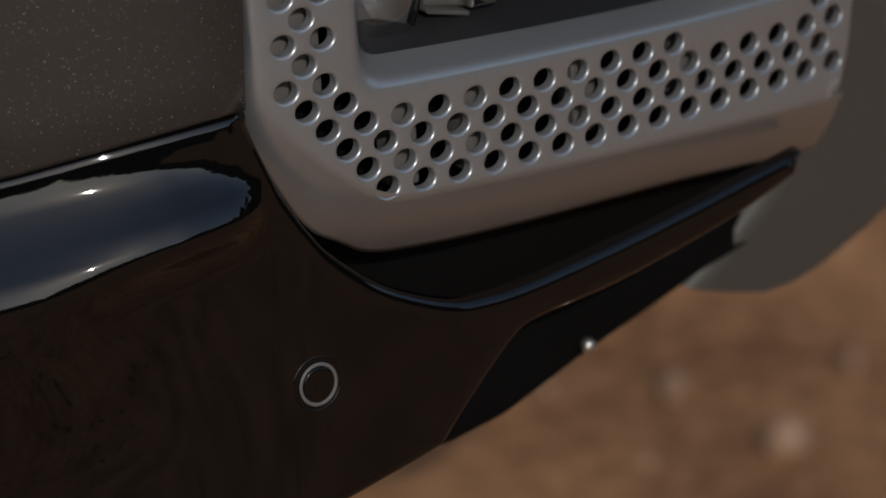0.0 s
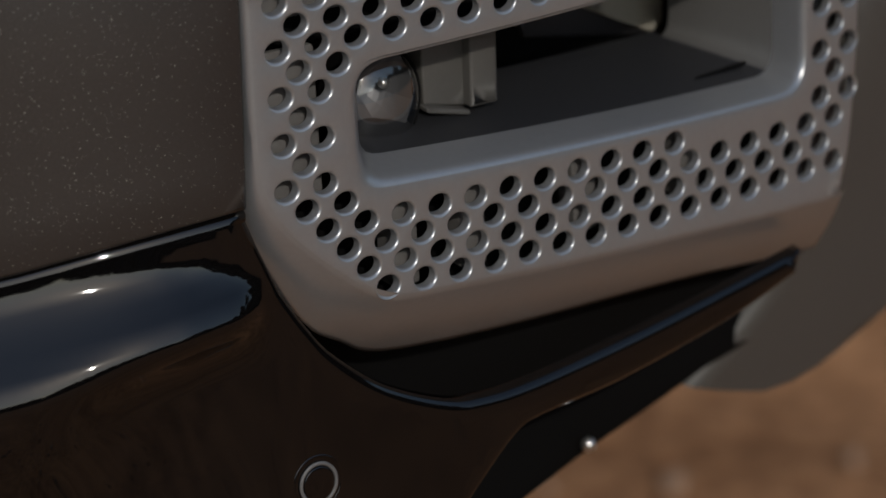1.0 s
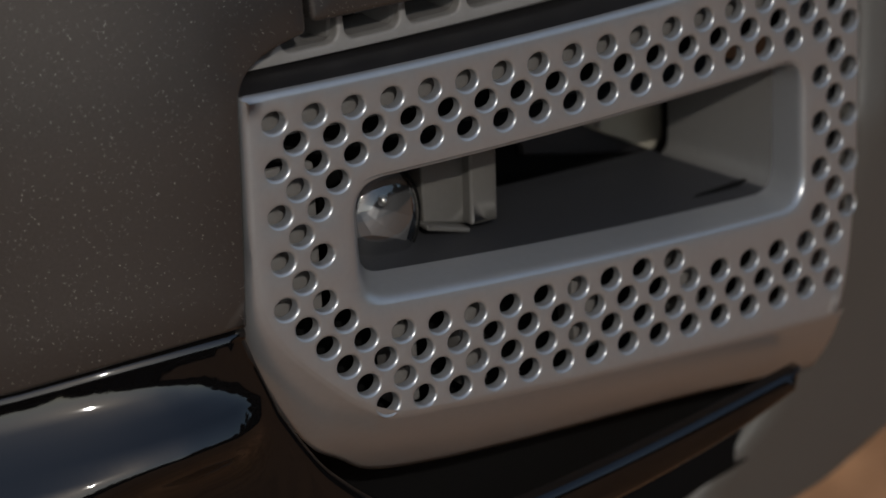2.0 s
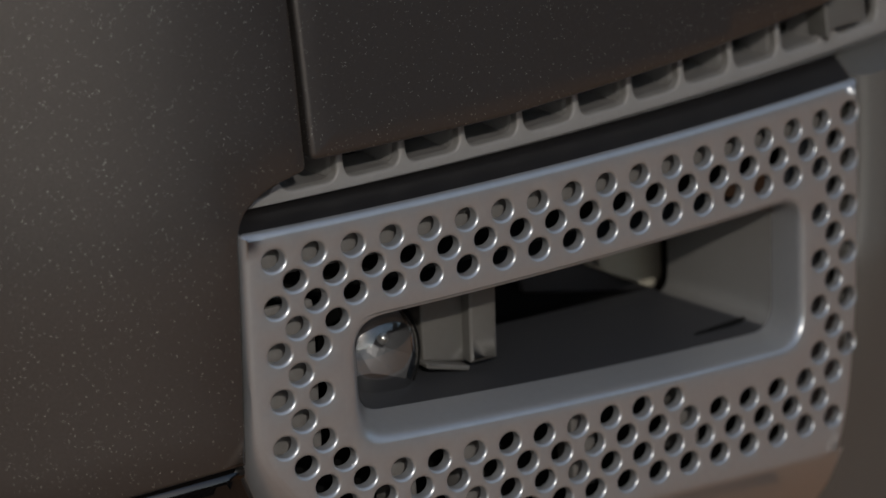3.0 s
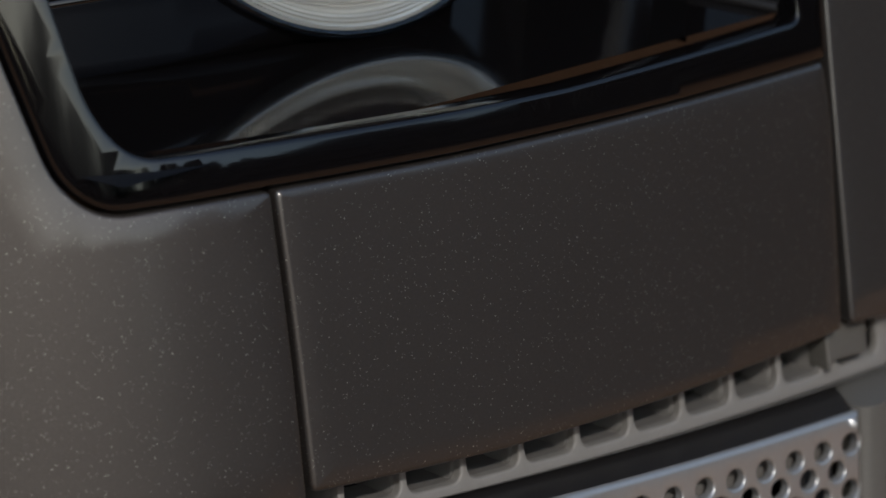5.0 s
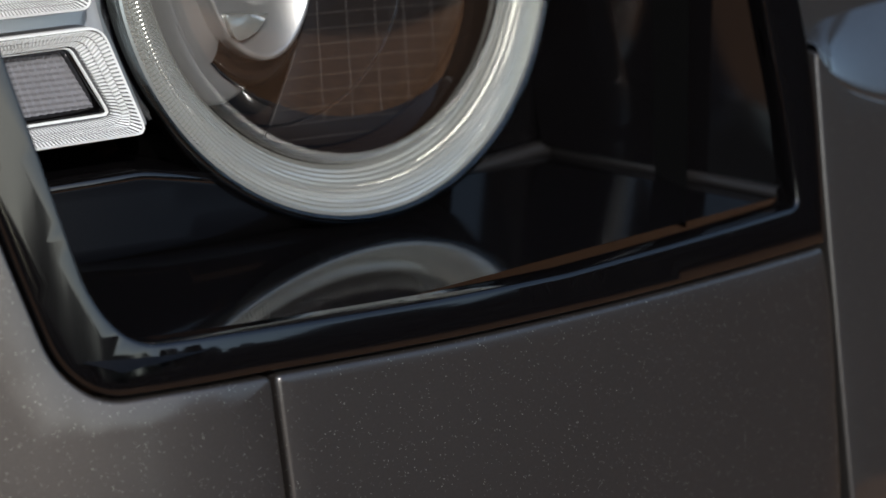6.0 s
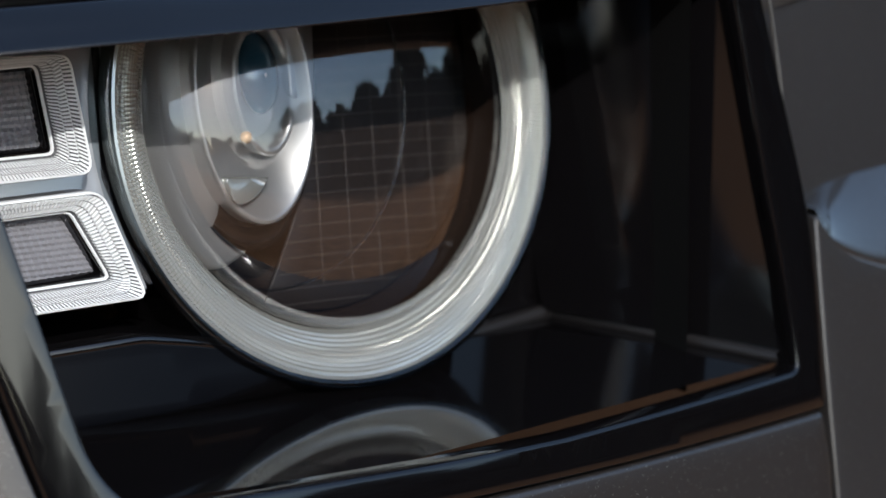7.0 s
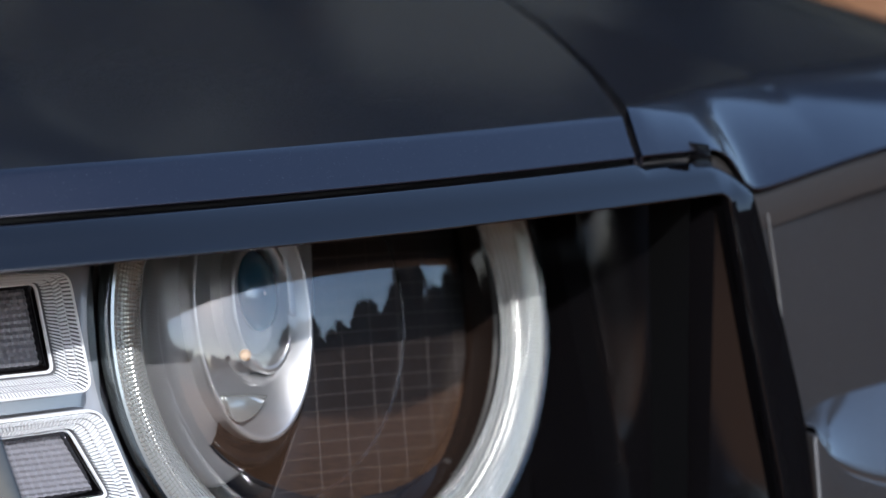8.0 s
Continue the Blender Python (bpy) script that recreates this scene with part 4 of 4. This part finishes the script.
    bm.verts.ensure_lookup_table()
    for j in range(72):
        bm.faces.new((bm.verts[j], bm.verts[(j + 1) % 72], tip))
    dome = part("dome", trimmed(bm, 1.110), CLEAR, bezel, "clear domed lamp glass")
    dome.visible_shadow = False

    # two square running lights
    def square_light(out, inn):
        o, i_ = resampled(rounded(out, 0.004, 0.002), 260), resampled(rounded(inn, 0.003, 0.002), 260)
        light = part("square_light", band(o, i_, 0.040, 0.046, 2, 0.0006, 0.001, place=lamp_at, rings=2), FOG, bezel, "ribbed white square running light", False)
        # two staggered rows of slanted prisms round the border
        bm = bmesh.new()
        n = 150
        po, pi_ = resampled(rounded(out, 0.004, 0.002), n), resampled(rounded(inn, 0.003, 0.002), n)
        for i in range(n):
            j = (i + 1) % n
            for lo_, hi_, slant in ((0.12, 0.36, 0.35), (0.39, 0.62, -0.35), (0.65, 0.90, 0.35)):
                quad = []
                for t, w in ((lo_, 0.10), (lo_, 0.64), (hi_, 0.64 + slant), (hi_, 0.10 + slant)):
                    p = po[i].lerp(po[j], w).lerp(pi_[i].lerp(pi_[j], w), t)
                    quad.append(lamp_at(p.x, p.y, 0.0400 + 0.006 * t - 0.0022))
                base = [q + Vector((0, 0.0022, 0)) for q in quad]
                vq, vb = [bm.verts.new(q) for q in quad], [bm.verts.new(q) for q in base]
                bm.faces.new(vq)
                for k in range(4):
                    bm.faces.new((vq[k], vb[k], vb[(k + 1) % 4], vq[(k + 1) % 4]))
        part("prism_border", bm, GUIDE, light, "border of small white prisms", False)
        for name, loop, d in (("outer_border", resampled(rounded(out, 0.004, 0.002), 120), 0.0395), ("inner_border", resampled(rounded(inn, 0.003, 0.002), 120), 0.0450)):
            rows = [[lamp_at(*q, d + dd) for q in inset(loop, w)] for w, dd in ((-0.0003, 0.003), (-0.0002, 0.0004), (0.0002, 0.0), (0.0006, 0.0004), (0.0008, 0.003))]
            part(name, loft(rows, True), GUIDE, bezel, "thin bright border")
        xs, zs = [p[0] for p in inn], [p[1] for p in inn]
        bm = bmesh.new()
        nx, nz = 44, 26
        lo, hi = min(xs), max(xs)
        rows = []
        for j in range(nz + 1):
            v = j / nz
            z = min(zs) + (max(zs) - min(zs)) * v
            right = inn[2][0] + (inn[1][0] - inn[2][0]) * v
            rows.append([lamp_at(lo + (right - lo) * i / nx, z, 0.052 - 0.0008 * ((i % 2) + (j % 2))) for i in range(nx + 1)])
        lens = part("square_lens", loft(rows, bm=bm), SMOKE, bezel, "smoked lens with a fine prism grid", False)
        lip = resampled(rounded(inn, 0.003, 0.002), 120)
        rows = [[lamp_at(*p, 0.046) for p in lip], [lamp_at(*q, 0.0475) for q in inset(lip, 0.002)], [lamp_at(*q, 0.054) for q in inset(lip, 0.0025)]]
        part("square_lip", loft(rows, True), PIANO, bezel)
    square_light([(-0.0800, 1.0900), (-0.0066, 1.0872, 0.005), (-0.0022, 1.0452, 0.005), (-0.0800, 1.0450)], [(-0.0730, 1.0835), (-0.0175, 1.0836), (-0.0140, 1.0520), (-0.0730, 1.0521)])
    square_light([(-0.0800, 1.0378), (0.0005, 1.0387, 0.006), (0.0142, 1.0000, 0.004), (-0.0800, 0.9980)], [(-0.0730, 1.0310), (-0.0105, 1.0320), (0.0030, 1.0068), (-0.0730, 1.0050)])
    part("lamp_spacer", block([(-0.0800, 1.0950), (0.0120, 1.0950), (0.0100, 1.0400), (0.0240, 0.9990), (-0.0800, 0.9970)], 0.02, 0.001, 0.056, lamp_at), CARRIER, bezel, "grey glossy lamp carrier")
    shelf = rounded([(-0.0362, 0.9845, 0.001), (0.0158, 0.9860, 0.004), (0.0438, 0.9810, 0.01), (0.1150, 0.9620, 0.002), (0.1150, 0.9540, 0.001), (-0.0262, 0.9485, 0.003)], 0.009, 0.004)
    part("lamp_shelf", plate(shelf, d=0.048, thick=0.05, r=0.0045, grid=0.008, relief=lambda x, z: 0.42 * (0.986 - z), place=lamp_at), PIANO, bezel, "gloss black step below the lights")


build_headlamp()


# ---- hood and fender top ----
def setback(x):
    return wrap(x) + 0.0165


def hood_z(e):
    ramp = 0.0140
    if e < ramp:
        return 1.1152 + e * 1.08
    return 1.1152 + ramp * 1.08 + 0.13 * (e - ramp) - 0.03 * (e - ramp) ** 2


SEAM = [(0.0, 0.2384), (0.0033, 0.2388), (0.0103, 0.2407), (0.0174, 0.2436), (0.0366, 0.2550), (0.0702, 0.2745), (0.1392, 0.3093), (0.2047, 0.3399), (0.5, 0.43), (1.3, 0.47)]
STEPS = [0.0, 0.0008, 0.002, 0.004, 0.008, 0.012, 0.0145, 0.0158, 0.0165, 0.0174, 0.019, 0.022, 0.028, 0.034, 0.04, 0.047, 0.055, 0.062, 0.075, 0.10, 0.13, 0.17, 0.22, 0.30, 0.42, 0.6, 0.85, 1.2]


DROOP = [(0.20, 0.0)] + [tuple(p) for p in smooth_line([(0.272, 0.0002), (0.284, 0.0012), (0.294, 0.0070), (0.302, 0.0165), (0.310, 0.0192), (0.330, 0.0170), (0.352, 0.0142), (0.394, 0.0098), (0.46, 0.006), (0.6, 0.0)], 6)]


def build_hood():
    def skin(lo, hi, n, drop, ramp=None):
        rows = []
        under = [lo(0.0) + (hi(0.0) - lo(0.0)) * k / n for k in range(n + 1)]
        rows.append([Vector((x + 0.6 * setback(x), front(x, 1.1155) + setback(x) + 0.020, 1.1137 - drop(x))) for x in under])
        rows.append([Vector((x + 0.6 * setback(x), front(x, 1.1155) + setback(x) + 0.003, 1.1128 - drop(x))) for x in under])
        for e in STEPS:
            row = []
            for k in range(n + 1):
                x = lo(e) + (hi(e) - lo(e)) * k / n
                y = front(x, 1.1155) + setback(x) + e
                z = hood_z(e)
                if ramp:
                    reach, z0 = ramp(x), 1.1152 - drop(x)
                    t = min(1.0, e / reach)
                    z = z0 + (1.1330 - z0) * (1 - (1 - t) ** 1.35) + 0.13 * max(0.0, e - reach)
                row.append(Vector((x + 0.6 * setback(x), y, -0.15 * setback(x) + z)))
            rows.append(row)
        bm = loft(rows)
        for side in (0, -1):
            a = [r[side] for r in rows]
            loft([a, [p + Vector((0, 0, -0.012)) for p in a]], bm=bm)
        return bm
    part("hood", skin(lambda e: -1.45, lambda e: lerp_table(e, SEAM) - 0.0022, 90, lambda x: 0.0), PAINT_SHADED, car, "satin metallic hood, body paint darkened and blued for its shade and mirrored sky")

    def droop(x):
        return lerp_table(x, DROOP)
    part("fender_top", skin(lambda e: lerp_table(e, SEAM) + 0.0018, lambda e: 0.57, 70, droop, lambda x: lerp_table(x, [(0.0, 0.0165), (0.25, 0.0175), (0.30, 0.036), (0.36, 0.054), (0.6, 0.058)])), PAINT_SHADED, car, "satin metallic fender top, body paint darkened for its shade")
    # seals in the gaps
    n = 60
    xs = [-1.4 + (0.55 + 1.4) * k / n for k in range(n + 1)]
    xs = sorted(set(xs + [0.22 + 0.006 * k for k in range(30)]))
    rows = [[Vector((x + 0.6 * setback(x), front(x, 1.1155) + setback(x) + d, z - droop(x))) for x in xs] for d, z in ((0.004, 1.095), (0.0030, 1.1080), (0.0050, 1.1115), (0.02, 1.1130))]
    part("hood_seal", loft(rows), RUBBER, car, "dark brownish rubber seal under the hood edge")
    es = [0.0005 + 0.02 * k for k in range(30)]
    rows = [[Vector((lerp_table(e, SEAM) + 0.01 + dx, front(lerp_table(e, SEAM), 1.1155) + 0.0165 + e, hood_z(e) - 0.009 + dz)) for e in es] for dx, dz in ((-0.004, -0.0022), (0.0, 0.0), (0.004, -0.001))]
    part("fender_seal", loft(rows), RUBBER, car)


build_hood()


# ---- the rest of the car, behind and below ----
def build_shell():
    bm = bmesh.new()
    prof = [(0.30, 0.48), (0.30, 1.02), (0.36, 1.10), (1.35, 1.20), (1.75, 1.26), (4.30, 1.26), (4.42, 1.1), (4.42, 0.45)]
    rows = []
    for x, k in ((-1.55, 0.93), (-1.52, 1.0), (0.52, 1.0), (0.55, 0.93)):
        rows.append([Vector((x, 2.3 + (y - 2.3) * (1.0 if k == 1 else 0.985), 0.8 + (z - 0.8) * k)) for y, z in prof])
    loft(rows, True, bm)
    for r in (rows[0], rows[-1]):
        bm.faces.new([bm.verts.new(v) for v in r])
    part("body_shell", bm, PAINT, car)
    bm = bmesh.new()
    prof = [(1.55, 1.25), (2.15, 1.88), (4.20, 1.90), (4.38, 1.25)]
    rows = [[Vector((x, y, z)) for y, z in prof] for x in (-1.42, 0.40)]
    loft(rows, True, bm)
    for r in rows:
        bm.faces.new([bm.verts.new(v) for v in r])
    part("cabin", bm, PIANO, car)

    def wheel(x, y):
        rows = []
        for r, dx in ((0.24, -0.10), (0.37, -0.12), (0.395, -0.10), (0.40, 0.0), (0.395, 0.10), (0.37, 0.12), (0.24, 0.10)):
            rows.append([Vector((x + dx, y + r * math.cos(2 * math.pi * j / 48), 0.398 + r * math.sin(2 * math.pi * j / 48))) for j in range(48)])
        tyre = part("wheel", loft(rows, True), TYRE, car)
        rows = [[Vector((x + dx, y + r * math.cos(2 * math.pi * j / 48), 0.398 + r * math.sin(2 * math.pi * j / 48))) for j in range(48)] for r, dx in ((0.245, -0.09), (0.22, 0.0), (0.23, 0.09), (0.10, 0.07), (0.03, 0.08))]
        part("rim", loft(rows, True), DARKGREY, tyre)
    for x in (0.22, -1.25):
        for y in (0.95, 3.55):
            wheel(x, y)


build_shell()
